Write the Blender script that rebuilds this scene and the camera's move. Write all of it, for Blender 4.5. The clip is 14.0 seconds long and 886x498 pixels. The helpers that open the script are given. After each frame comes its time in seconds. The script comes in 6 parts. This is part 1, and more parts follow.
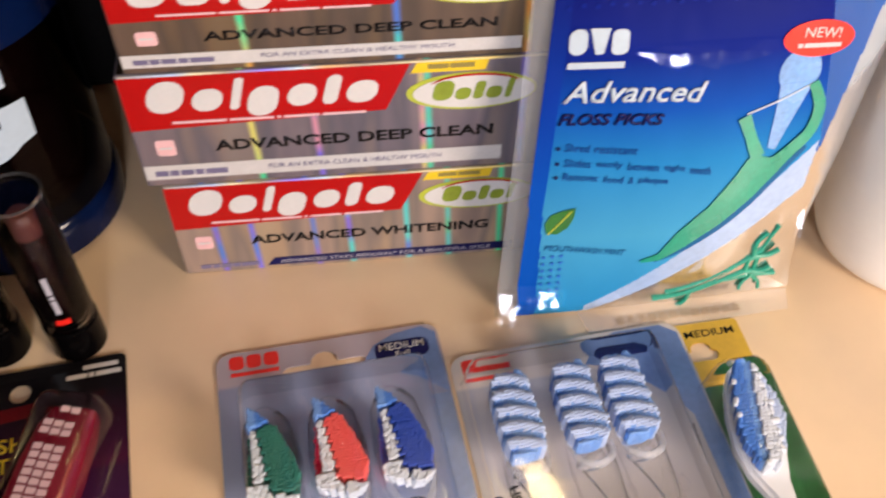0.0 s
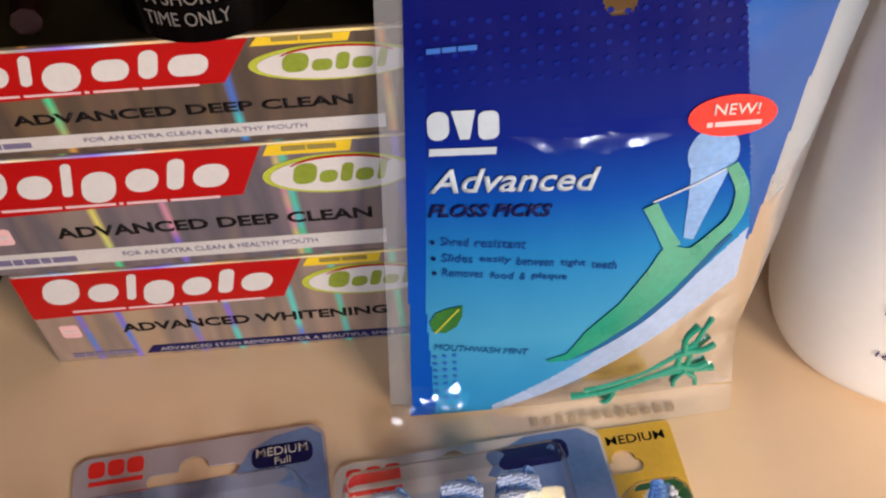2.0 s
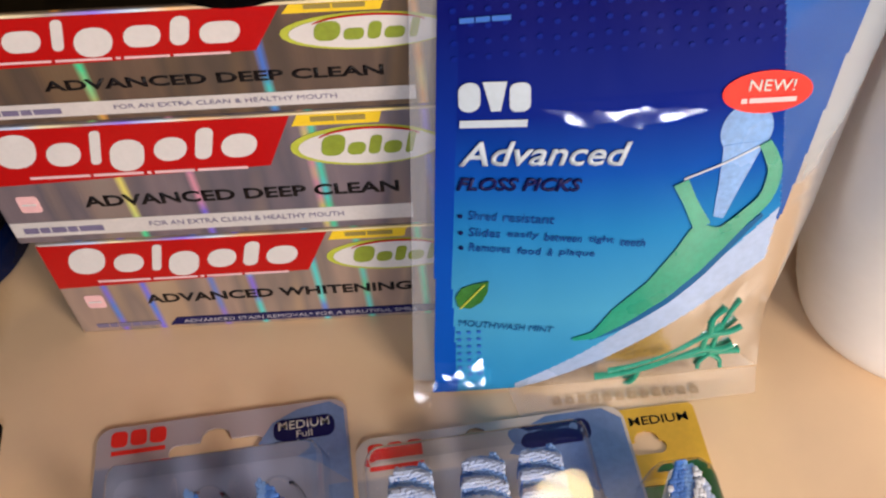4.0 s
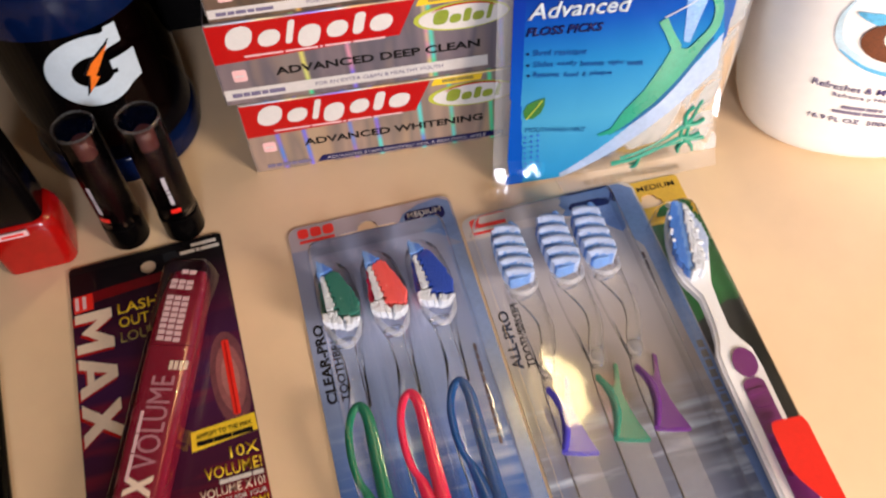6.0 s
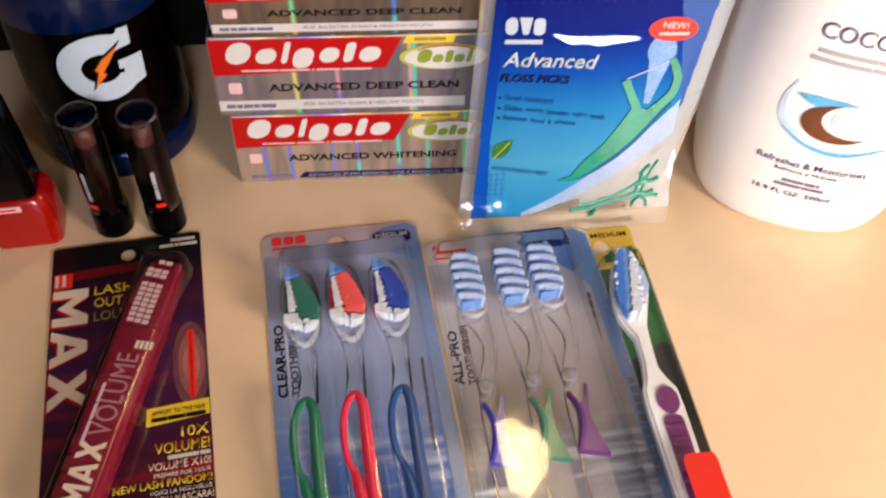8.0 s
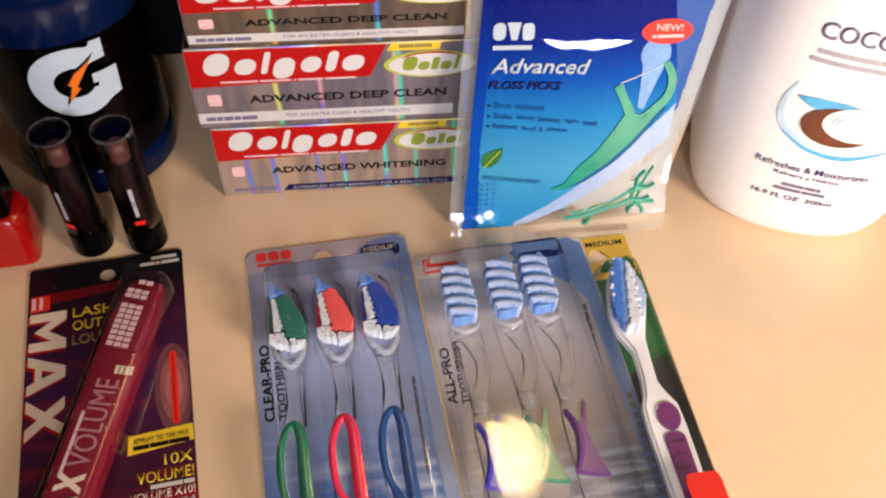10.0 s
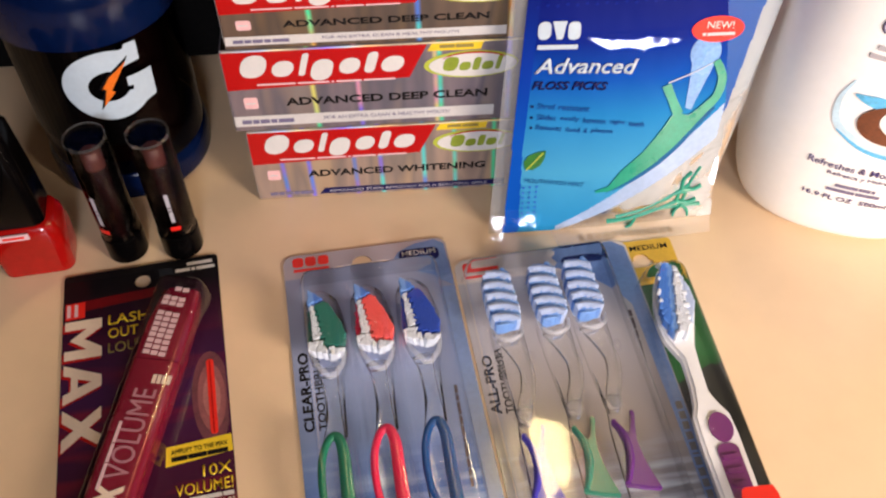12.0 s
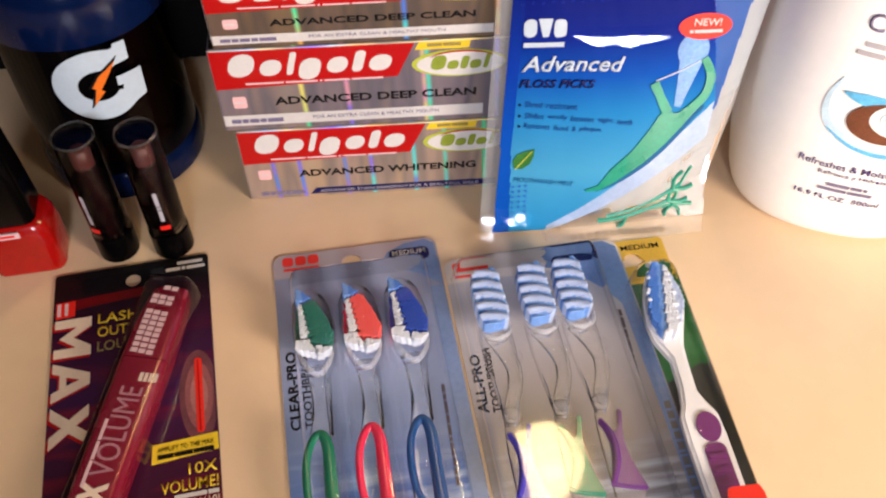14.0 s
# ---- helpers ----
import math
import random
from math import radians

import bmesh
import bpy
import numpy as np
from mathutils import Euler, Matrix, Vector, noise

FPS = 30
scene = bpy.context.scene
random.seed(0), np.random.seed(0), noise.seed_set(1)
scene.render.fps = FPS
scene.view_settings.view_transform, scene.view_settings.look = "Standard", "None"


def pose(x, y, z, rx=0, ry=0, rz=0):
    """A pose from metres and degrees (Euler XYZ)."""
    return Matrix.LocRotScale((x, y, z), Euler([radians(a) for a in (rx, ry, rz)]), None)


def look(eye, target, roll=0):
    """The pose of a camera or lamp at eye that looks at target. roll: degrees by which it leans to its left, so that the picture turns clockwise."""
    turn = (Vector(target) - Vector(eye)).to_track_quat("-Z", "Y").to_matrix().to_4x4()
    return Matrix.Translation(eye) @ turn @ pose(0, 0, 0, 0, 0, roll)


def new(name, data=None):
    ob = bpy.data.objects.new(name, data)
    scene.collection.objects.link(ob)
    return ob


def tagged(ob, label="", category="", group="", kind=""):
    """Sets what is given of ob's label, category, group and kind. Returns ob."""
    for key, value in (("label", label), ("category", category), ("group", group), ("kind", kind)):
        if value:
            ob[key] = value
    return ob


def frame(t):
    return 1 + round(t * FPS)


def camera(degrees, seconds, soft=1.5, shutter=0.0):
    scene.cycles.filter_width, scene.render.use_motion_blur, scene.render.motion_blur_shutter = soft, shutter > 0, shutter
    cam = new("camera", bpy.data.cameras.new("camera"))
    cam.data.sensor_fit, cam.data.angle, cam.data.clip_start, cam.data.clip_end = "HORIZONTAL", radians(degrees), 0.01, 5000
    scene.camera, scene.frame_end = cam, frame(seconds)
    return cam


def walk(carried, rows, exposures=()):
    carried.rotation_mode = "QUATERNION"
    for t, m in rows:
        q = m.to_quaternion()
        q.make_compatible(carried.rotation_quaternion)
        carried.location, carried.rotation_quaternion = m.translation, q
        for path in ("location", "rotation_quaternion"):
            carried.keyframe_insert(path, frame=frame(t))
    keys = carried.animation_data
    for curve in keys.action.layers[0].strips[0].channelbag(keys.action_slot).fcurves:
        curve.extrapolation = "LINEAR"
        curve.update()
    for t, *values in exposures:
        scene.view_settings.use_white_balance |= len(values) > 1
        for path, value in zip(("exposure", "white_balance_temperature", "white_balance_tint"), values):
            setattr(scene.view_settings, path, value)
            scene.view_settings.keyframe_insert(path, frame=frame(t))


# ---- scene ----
cam = camera(50.5, 14.0, soft=2.2, shutter=0.5)
PATH = [
    (0, (0.263, 0.142, 0.286), (0.264, 1.417, -1.255), 2.0),
    (0.5, (0.288, 0.164, 0.281), (0.268, 1.434, -1.264), 0.2),
    (1, (0.307, 0.189, 0.274), (0.232, 1.458, -1.27), -1.3),
    (1.5, (0.316, 0.197, 0.272), (0.201, 1.471, -1.266), -2.3),
    (2, (0.317, 0.193, 0.274), (0.196, 1.463, -1.266), -2.2),
    (4.3, (0.312, 0.19, 0.27), (0.145, 1.433, -1.288), -2.3),
    (4.5, (0.307, 0.189, 0.274), (0.118, 1.383, -1.32), -3.2),
    (5, (0.278, 0.158, 0.305), (0.092, 1.208, -1.387), -4.5),
    (5.5, (0.266, 0.098, 0.341), (0.168, 1.238, -1.299), -3.0),
    (6, (0.266, 0.058, 0.364), (0.23, 1.198, -1.279), -3.7),
    (6.5, (0.27, 0.035, 0.376), (0.243, 1.196, -1.252), -1.2),
    (7, (0.267, 0.028, 0.376), (0.248, 1.217, -1.232), 2.0),
    (7.5, (0.271, 0.027, 0.378), (0.254, 1.23, -1.22), 3.2),
    (8, (0.28, 0.024, 0.379), (0.266, 1.269, -1.186), 3.6),
    (8.2, (0.284, 0.02, 0.378), (0.269, 1.291, -1.166), 3.6),
    (10.3, (0.282, 0.043, 0.37), (0.276, 1.279, -1.202), 2.7),
    (10.5, (0.283, 0.044, 0.368), (0.26, 1.283, -1.201), 2.1),
    (11, (0.28, 0.047, 0.366), (0.238, 1.285, -1.204), 1.3),
    (11.5, (0.275, 0.05, 0.367), (0.227, 1.277, -1.212), 1.1),
    (12, (0.272, 0.05, 0.366), (0.225, 1.28, -1.211), 1.1),
    (12.5, (0.275, 0.051, 0.366), (0.219, 1.277, -1.213), 0.8),
    (13, (0.277, 0.051, 0.366), (0.216, 1.276, -1.214), 0.6),
    (13.5, (0.28, 0.05, 0.365), (0.211, 1.282, -1.209), 0.3),
    (14, (0.284, 0.048, 0.363), (0.206, 1.289, -1.204), 0.0),
]
walk(cam, [(t, look(eye, target, roll)) for t, eye, target, roll in PATH],
     exposures=[(0, -0.12), (0.6, -0.36), (1.2, -0.45), (2.2, -0.47), (4.4, -0.36), (5.0, -0.02), (6.0, -0.08), (7.5, -0.16), (11, -0.15), (12.5, -0.05), (14, -0.03)])

# ---- light ----
WARM, COOL = (1.0, 0.82, 0.69), (0.85, 0.86, 0.98)
world = bpy.data.worlds.new("room_air")
scene.world = world
world.use_nodes = True
world.node_tree.nodes["Background"].inputs["Color"].default_value = (0.9, 0.75, 0.6, 1)
world.node_tree.nodes["Background"].inputs["Strength"].default_value = 0.015


def area_lamp(name, eye, target, w, h, power, colour):
    data = bpy.data.lights.new(name, "AREA")
    data.shape, data.size, data.size_y, data.energy, data.color = "RECTANGLE", w, h, power, colour
    ob = new(name, data)
    ob.matrix_world = look(eye, target)
    return ob


# an unseen cool fill added behind the viewer's right shoulder, the warm room lamp at the right, the ceiling globe
# (below) ahead
area_lamp("cool_fill_light", (0.55, -1.45, 0.64), (0.40, 0.35, 0.06), 0.36, 0.24, 20, COOL)
area_lamp("room_lamp_light", (0.80, -0.12, 0.27), (0.45, 0.35, 0.07), 0.22, 0.22, 7.0, WARM)


# ---- materials ----
def material(name, colour=(0.5, 0.5, 0.5), rough=0.5, metal=0.0, vary=0.0, scale=60.0, bump=0.0, bump_scale=400.0, coat=0.0, spec=0.5):
    m = bpy.data.materials.new(name)
    m.use_nodes = True
    n, l = m.node_tree.nodes, m.node_tree.links
    b = n["Principled BSDF"]
    b.inputs["Base Color"].default_value = (*colour, 1)
    b.inputs["Roughness"].default_value = rough
    b.inputs["Metallic"].default_value = metal
    b.inputs["Coat Weight"].default_value = coat
    b.inputs["Coat Roughness"].default_value = 0.08
    b.inputs["Specular IOR Level"].default_value = spec
    co = n.new("ShaderNodeTexCoord")
    if vary:
        t1, t2 = n.new("ShaderNodeTexNoise"), n.new("ShaderNodeTexNoise")
        t1.inputs["Scale"].default_value, t1.inputs["Detail"].default_value = scale, 5
        t2.inputs["Scale"].default_value, t2.inputs["Detail"].default_value = scale * 9, 3
        mix, ramp, mx = n.new("ShaderNodeMath"), n.new("ShaderNodeMapRange"), n.new("ShaderNodeMix")
        mix.operation = "ADD"
        for t in (t1, t2):
            l.new(co.outputs["Object"], t.inputs["Vector"])
        l.new(t1.outputs["Fac"], mix.inputs[0])
        l.new(t2.outputs["Fac"], mix.inputs[1])
        ramp.inputs["From Min"].default_value, ramp.inputs["From Max"].default_value = 0.7, 1.3
        l.new(mix.outputs[0], ramp.inputs["Value"])
        mx.data_type = "RGBA"
        mx.inputs["A"].default_value = (*[c * (1 - vary) for c in colour], 1)
        mx.inputs["B"].default_value = (*[min(1, c * (1 + vary)) for c in colour], 1)
        l.new(ramp.outputs[0], mx.inputs["Factor"])
        l.new(mx.outputs["Result"], b.inputs["Base Color"])
        rr = n.new("ShaderNodeMapRange")
        rr.inputs["To Min"].default_value, rr.inputs["To Max"].default_value = max(0.02, rough * 0.8), min(1, rough * 1.25)
        l.new(t1.outputs["Fac"], rr.inputs["Value"])
        l.new(rr.outputs[0], b.inputs["Roughness"])
    if bump:
        t, bp = n.new("ShaderNodeTexNoise"), n.new("ShaderNodeBump")
        t.inputs["Scale"].default_value, t.inputs["Detail"].default_value = bump_scale, 4
        bp.inputs["Strength"].default_value, bp.inputs["Distance"].default_value = bump, 0.002
        l.new(co.outputs["Object"], t.inputs["Vector"])
        l.new(t.outputs["Fac"], bp.inputs["Height"])
        l.new(bp.outputs["Normal"], b.inputs["Normal"])
    return m


def clear_film(name, tint=(1, 1, 1), rough=0.06, ior=1.45, bump=0.0, bump_scale=60.0, haze=0.0, even=0.0, haze_colour=(0.85, 0.88, 0.92)):
    """Thin clear plastic: lets light through and shines by Fresnel."""
    m = bpy.data.materials.new(name)
    m.use_nodes = True
    n, l = m.node_tree.nodes, m.node_tree.links
    n.remove(n["Principled BSDF"])
    tr, gl, fr, mx = n.new("ShaderNodeBsdfTransparent"), n.new("ShaderNodeBsdfGlossy"), n.new("ShaderNodeFresnel"), n.new("ShaderNodeMixShader")
    tr.inputs["Color"].default_value = (*tint, 1)
    gl.inputs["Roughness"].default_value = rough
    fr.inputs["IOR"].default_value = ior
    if even:
        mx.inputs[0].default_value = even
    else:
        l.new(fr.outputs[0], mx.inputs[0])
    l.new(gl.outputs[0], mx.inputs[2])
    base = tr
    if haze:
        df, hz = n.new("ShaderNodeBsdfDiffuse"), n.new("ShaderNodeMixShader")
        df.inputs["Color"].default_value = (*haze_colour, 1)
        hz.inputs[0].default_value = haze
        l.new(tr.outputs[0], hz.inputs[1])
        l.new(df.outputs[0], hz.inputs[2])
        base = hz
    l.new(base.outputs[0], mx.inputs[1])
    if bump:
        co, t, bp = n.new("ShaderNodeTexCoord"), n.new("ShaderNodeTexNoise"), n.new("ShaderNodeBump")
        t.inputs["Scale"].default_value, t.inputs["Detail"].default_value, t.inputs["Distortion"].default_value = bump_scale, 2, 1.0
        bp.inputs["Strength"].default_value, bp.inputs["Distance"].default_value = bump, 0.004
        l.new(co.outputs["Object"], t.inputs["Vector"])
        l.new(t.outputs["Fac"], bp.inputs["Height"])
        l.new(bp.outputs["Normal"], gl.inputs["Normal"])
        l.new(bp.outputs["Normal"], fr.inputs["Normal"])
    l.new(mx.outputs[0], n["Material Output"].inputs["Surface"])
    return m


def ramp_material(name, axis, stops, rough=0.35, streak=None, coat=0.3, bump=0.0):
    """Printed paper or film whose ink runs through the stops (metres, colour) along a local axis; streak: (colour, angle, scale)."""
    m = material(name, stops[0][1], rough, coat=coat, bump=bump, bump_scale=90)
    n, l = m.node_tree.nodes, m.node_tree.links
    b = n["Principled BSDF"]
    b.inputs["Specular IOR Level"].default_value = 0.08
    co, sep, mr, cr = n.new("ShaderNodeTexCoord"), n.new("ShaderNodeSeparateXYZ"), n.new("ShaderNodeMapRange"), n.new("ShaderNodeValToRGB")
    l.new(co.outputs["Object"], sep.inputs[0])
    l.new(sep.outputs["XYZ".index(axis)], mr.inputs["Value"])
    lo, hi = stops[0][0], stops[-1][0]
    mr.inputs["From Min"].default_value, mr.inputs["From Max"].default_value = lo, hi
    l.new(mr.outputs[0], cr.inputs["Fac"])
    e = cr.color_ramp.elements
    e[0].position, e[0].color = 0.0, (*stops[0][1], 1)
    e[1].position, e[1].color = 1.0, (*stops[-1][1], 1)
    for at, c in stops[1:-1]:
        e.new((at - lo) / (hi - lo)).color = (*c, 1)
    out = cr.outputs["Color"]
    if streak:
        colour, angle, scale, low, high = streak
        mp, wv, sh, mx = n.new("ShaderNodeMapping"), n.new("ShaderNodeTexNoise"), n.new("ShaderNodeMapRange"), n.new("ShaderNodeMix")
        mp.inputs["Rotation"].default_value = (0, 0, radians(angle))
        mp.inputs["Scale"].default_value = (scale * 0.12, scale, scale)
        wv.inputs["Scale"].default_value, wv.inputs["Detail"].default_value = 1.0, 3
        l.new(co.outputs["Object"], mp.inputs["Vector"])
        l.new(mp.outputs[0], wv.inputs["Vector"])
        sh.inputs["From Min"].default_value, sh.inputs["From Max"].default_value = 0.5, 0.72
        l.new(wv.outputs["Fac"], sh.inputs["Value"])
        gate, mul = n.new("ShaderNodeMapRange"), n.new("ShaderNodeMath")
        gate.inputs["From Min"].default_value, gate.inputs["From Max"].default_value = low, high
        l.new(sep.outputs["XYZ".index(axis)], gate.inputs["Value"])
        mul.operation = "MULTIPLY"
        l.new(sh.outputs[0], mul.inputs[0])
        l.new(gate.outputs[0], mul.inputs[1])
        mx.data_type = "RGBA"
        l.new(mul.outputs[0], mx.inputs["Factor"])
        l.new(out, mx.inputs["A"])
        mx.inputs["B"].default_value = (*colour, 1)
        out = mx.outputs["Result"]
    l.new(out, b.inputs["Base Color"])
    return m


def foil(name, colour, bands):
    """Holographic foil board: a metal print, its shifting diffraction glints painted as narrow upright lines at bands
    (metres along the carton, first hue, second hue).
    """
    m = material(name, colour, 0.30, 0.45)
    n, l = m.node_tree.nodes, m.node_tree.links
    b = n["Principled BSDF"]
    co, sep = n.new("ShaderNodeTexCoord"), n.new("ShaderNodeSeparateXYZ")
    l.new(co.outputs["Object"], sep.inputs[0])
    broad, tint, wide = n.new("ShaderNodeTexNoise"), n.new("ShaderNodeValToRGB"), n.new("ShaderNodeMapping")
    wide.inputs["Scale"].default_value = (48, 48, 6)
    l.new(co.outputs["Object"], wide.inputs["Vector"])
    l.new(wide.outputs[0], broad.inputs["Vector"])
    broad.inputs["Scale"].default_value, broad.inputs["Detail"].default_value = 1.0, 2.0
    l.new(broad.outputs["Fac"], tint.inputs["Fac"])
    te = tint.color_ramp.elements
    te[0].position, te[0].color = 0.30, (*[c * k for c, k in zip(colour, (0.45, 0.46, 0.62))], 1)
    te[1].position, te[1].color = 0.72, (*[c * k for c, k in zip(colour, (1.25, 1.15, 1.0))], 1)
    te.new(0.44).color = (*[c * k for c, k in zip(colour, (1.05, 0.92, 0.95))], 1)
    te.new(0.52).color = (*[c * k for c, k in zip(colour, (0.68, 0.66, 0.74))], 1)
    te.new(0.60).color = (*[c * k for c, k in zip(colour, (1.15, 0.98, 0.85))], 1)
    out = tint.outputs["Color"]
    # each painted glint leans a little and changes hue along its height
    hue = n.new("ShaderNodeTexNoise")
    hmap = n.new("ShaderNodeMapping")
    hmap.inputs["Scale"].default_value = (30, 30, 70)
    l.new(co.outputs["Object"], hmap.inputs["Vector"])
    l.new(hmap.outputs[0], hue.inputs["Vector"])
    hue.inputs["Scale"].default_value, hue.inputs["Detail"].default_value = 1.0, 0.0
    turn, fade = n.new("ShaderNodeMapRange"), n.new("ShaderNodeMapRange")
    turn.inputs["From Min"].default_value, turn.inputs["From Max"].default_value = 0.40, 0.60
    fade.inputs["From Min"].default_value, fade.inputs["From Max"].default_value = 0.25, 0.60
    fade.inputs["To Min"].default_value = 0.35
    l.new(hue.outputs["Fac"], turn.inputs["Value"])
    l.new(broad.outputs["Fac"], fade.inputs["Value"])
    lean = n.new("ShaderNodeMath")
    lean.operation, lean.inputs[1].default_value = "MULTIPLY_ADD", 0.04
    l.new(sep.outputs["Z"], lean.inputs[0])
    l.new(sep.outputs["X"], lean.inputs[2])
    for at, first, second in bands:
        off, size, mask, mul, two, mx = n.new("ShaderNodeMath"), n.new("ShaderNodeMath"), n.new("ShaderNodeMapRange"), n.new("ShaderNodeMath"), n.new("ShaderNodeMix"), n.new("ShaderNodeMix")
        off.operation, off.inputs[1].default_value = "SUBTRACT", at
        l.new(lean.outputs[0], off.inputs[0])
        size.operation = "ABSOLUTE"
        l.new(off.outputs[0], size.inputs[0])
        mask.inputs["From Min"].default_value, mask.inputs["From Max"].default_value = 0.0017, 0.0002
        l.new(size.outputs[0], mask.inputs["Value"])
        mul.operation = "MULTIPLY"
        l.new(mask.outputs[0], mul.inputs[0])
        l.new(fade.outputs[0], mul.inputs[1])
        two.data_type = mx.data_type = "RGBA"
        two.inputs["A"].default_value, two.inputs["B"].default_value = (*first, 1), (*second, 1)
        l.new(turn.outputs[0], two.inputs["Factor"])
        l.new(mul.outputs[0], mx.inputs["Factor"])
        l.new(out, mx.inputs["A"])
        l.new(two.outputs["Result"], mx.inputs["B"])
        out = mx.outputs["Result"]
    l.new(out, b.inputs["Base Color"])
    w, bp, mp2 = n.new("ShaderNodeTexNoise"), n.new("ShaderNodeBump"), n.new("ShaderNodeMapping")
    mp2.inputs["Scale"].default_value = (900, 900, 20)
    l.new(co.outputs["Object"], mp2.inputs["Vector"])
    l.new(mp2.outputs[0], w.inputs["Vector"])
    w.inputs["Scale"].default_value = 1.0
    bp.inputs["Strength"].default_value, bp.inputs["Distance"].default_value = 0.25, 0.0004
    l.new(w.outputs["Fac"], bp.inputs["Height"])
    l.new(bp.outputs["Normal"], b.inputs["Normal"])
    return m


LAMINATE = material("cream_laminate", (0.81, 0.590, 0.375), 0.30, vary=0.03, scale=7, bump=0.03, bump_scale=260)
WALL = material("wall_paint", (0.34, 0.27, 0.20), 0.8, vary=0.06, scale=6, bump=0.1, bump_scale=80)
CEILING = material("ceiling_paint", (0.50, 0.45, 0.39), 0.85, vary=0.04, scale=6)
FLOOR = material("dark_floor", (0.10, 0.06, 0.04), 0.4, vary=0.3, scale=14, bump=0.1, bump_scale=50)
H_VIOLET, H_BLUE, H_CYAN, H_GREEN, H_LEMON, H_PINK, H_AMBER = (0.30, 0.22, 1.0), (0.10, 0.30, 1.0), (0.10, 0.95, 0.95), (0.10, 1.0, 0.50), (1.0, 0.95, 0.25), (1.0, 0.45, 0.60), (1.0, 0.45, 0.08)
FOIL = foil("silver_foil", (0.43, 0.375, 0.305), ((0.0155, H_VIOLET, H_BLUE), (0.0285, H_VIOLET, H_BLUE), (0.0510, H_BLUE, H_VIOLET), (0.0640, H_VIOLET, H_CYAN), (0.0855, H_CYAN, H_BLUE), (0.1010, H_GREEN, H_CYAN), (0.1205, H_CYAN, H_GREEN)))
FOIL_COOL = foil("violet_silver_foil", (0.28, 0.26, 0.275), ((0.0395, H_LEMON, H_GREEN), (0.0600, H_PINK, H_VIOLET), (0.0955, H_PINK, H_LEMON), (0.0975, H_CYAN, H_GREEN), (0.1290, H_BLUE, H_VIOLET)))
# dark reflection of the black case behind, painted for the carton tops
TOP_REFLECTION = material("painted_dark_reflection", (0.014, 0.010, 0.005), 0.3, vary=0.25, scale=60, spec=0.12)
# copy of the middle carton's foil, darkened for the dim surroundings it reflects
FOIL_DIM = foil("dimmed_foil", (0.19, 0.15, 0.105), ((0.0380, H_GREEN, H_AMBER), (0.0840, H_BLUE, H_CYAN), (0.1240, H_LEMON, H_AMBER)))
# rainbow glints of the folded carton edges, painted as fixed colours
EDGE_GLINTS = ramp_material("painted_edge_glints", "X", [(0.0, (0.45, 0.38, 0.30)), (0.018, (0.55, 0.70, 0.95)), (0.024, (0.95, 0.85, 0.55)), (0.034, (0.45, 0.38, 0.30)), (0.046, (0.35, 0.25, 0.95)), (0.056, (0.70, 0.90, 1.0)), (0.064, (0.95, 0.60, 0.30)), (0.076, (0.45, 0.38, 0.30)), (0.100, (0.85, 0.75, 0.45)), (0.116, (1.0, 0.80, 0.30)), (0.126, (0.45, 0.38, 0.30)), (0.15, (0.55, 0.48, 0.38))], 0.25, coat=0.3)
RED = material("red_ink", (0.42, 0.005, 0.005), 0.30, vary=0.06, scale=70, coat=0.1, spec=0.2)
RED_DARK = material("dark_red_ink", (0.14, 0.003, 0.006), 0.35, vary=0.2, scale=70, spec=0.2)
RED_BRIGHT = material("bright_red_plastic", (0.78, 0.02, 0.012), 0.35, vary=0.05, scale=60)
WHITE = material("white_ink", (0.64, 0.62, 0.60), 0.4, vary=0.04, scale=80)
BLACK = material("black_ink", (0.006, 0.005, 0.006), 0.4, vary=0.2, scale=80, spec=0.15)
NAVY = material("navy_ink", (0.006, 0.007, 0.07), 0.35, vary=0.15, scale=80, spec=0.15)
MUSTARD = material("mustard_ink", (0.66, 0.40, 0.03), 0.4, vary=0.07, scale=60)
YELLOW = material("yellow_ink", (0.80, 0.56, 0.02), 0.4, vary=0.07, scale=60)
OLIVE = material("olive_green_ink", (0.24, 0.31, 0.03), 0.35, vary=0.12, scale=90)
LIME = material("lime_ink", (0.45, 0.50, 0.05), 0.35, vary=0.12, scale=90)
PINK = material("pale_pink_ink", (0.80, 0.48, 0.48), 0.4, vary=0.1, scale=200)
GREY_PRINT = material("grey_violet_print", (0.16, 0.14, 0.24), 0.4, vary=0.1, scale=90)
PURPLE_TEXT = material("dark_violet_ink", (0.05, 0.03, 0.16), 0.4)
FINE_INK = material("brown_grey_ink", (0.10, 0.08, 0.09), 0.5, spec=0.1)
SOFT_GREY = material("soft_grey_ink", (0.42, 0.40, 0.44), 0.4)
DIM_GREY = material("dim_grey_ink", (0.16, 0.15, 0.14), 0.5, spec=0.1)
PALE_STRIP = material("pale_silver_strip", (0.74, 0.72, 0.70), 0.35, 0.3, vary=0.06, scale=90)
LEAF_GREEN = material("dark_green_ink", (0.03, 0.16, 0.02), 0.4, vary=0.3, scale=120)
MINT = material("mint_green_plastic", (0.014, 0.29, 0.19), 0.28, vary=0.12, scale=70, coat=0.4)
BAG_TEXT = material("dark_blue_ink", (0.006, 0.05, 0.24), 0.4, spec=0.15)
MINT_DARK = material("mint_shade_ink", (0.01, 0.10, 0.26), 0.35, spec=0.15)
CLEAR = clear_film("clear_blister", (0.99, 0.99, 1.0), 0.035, 1.45, 0.02, 45)
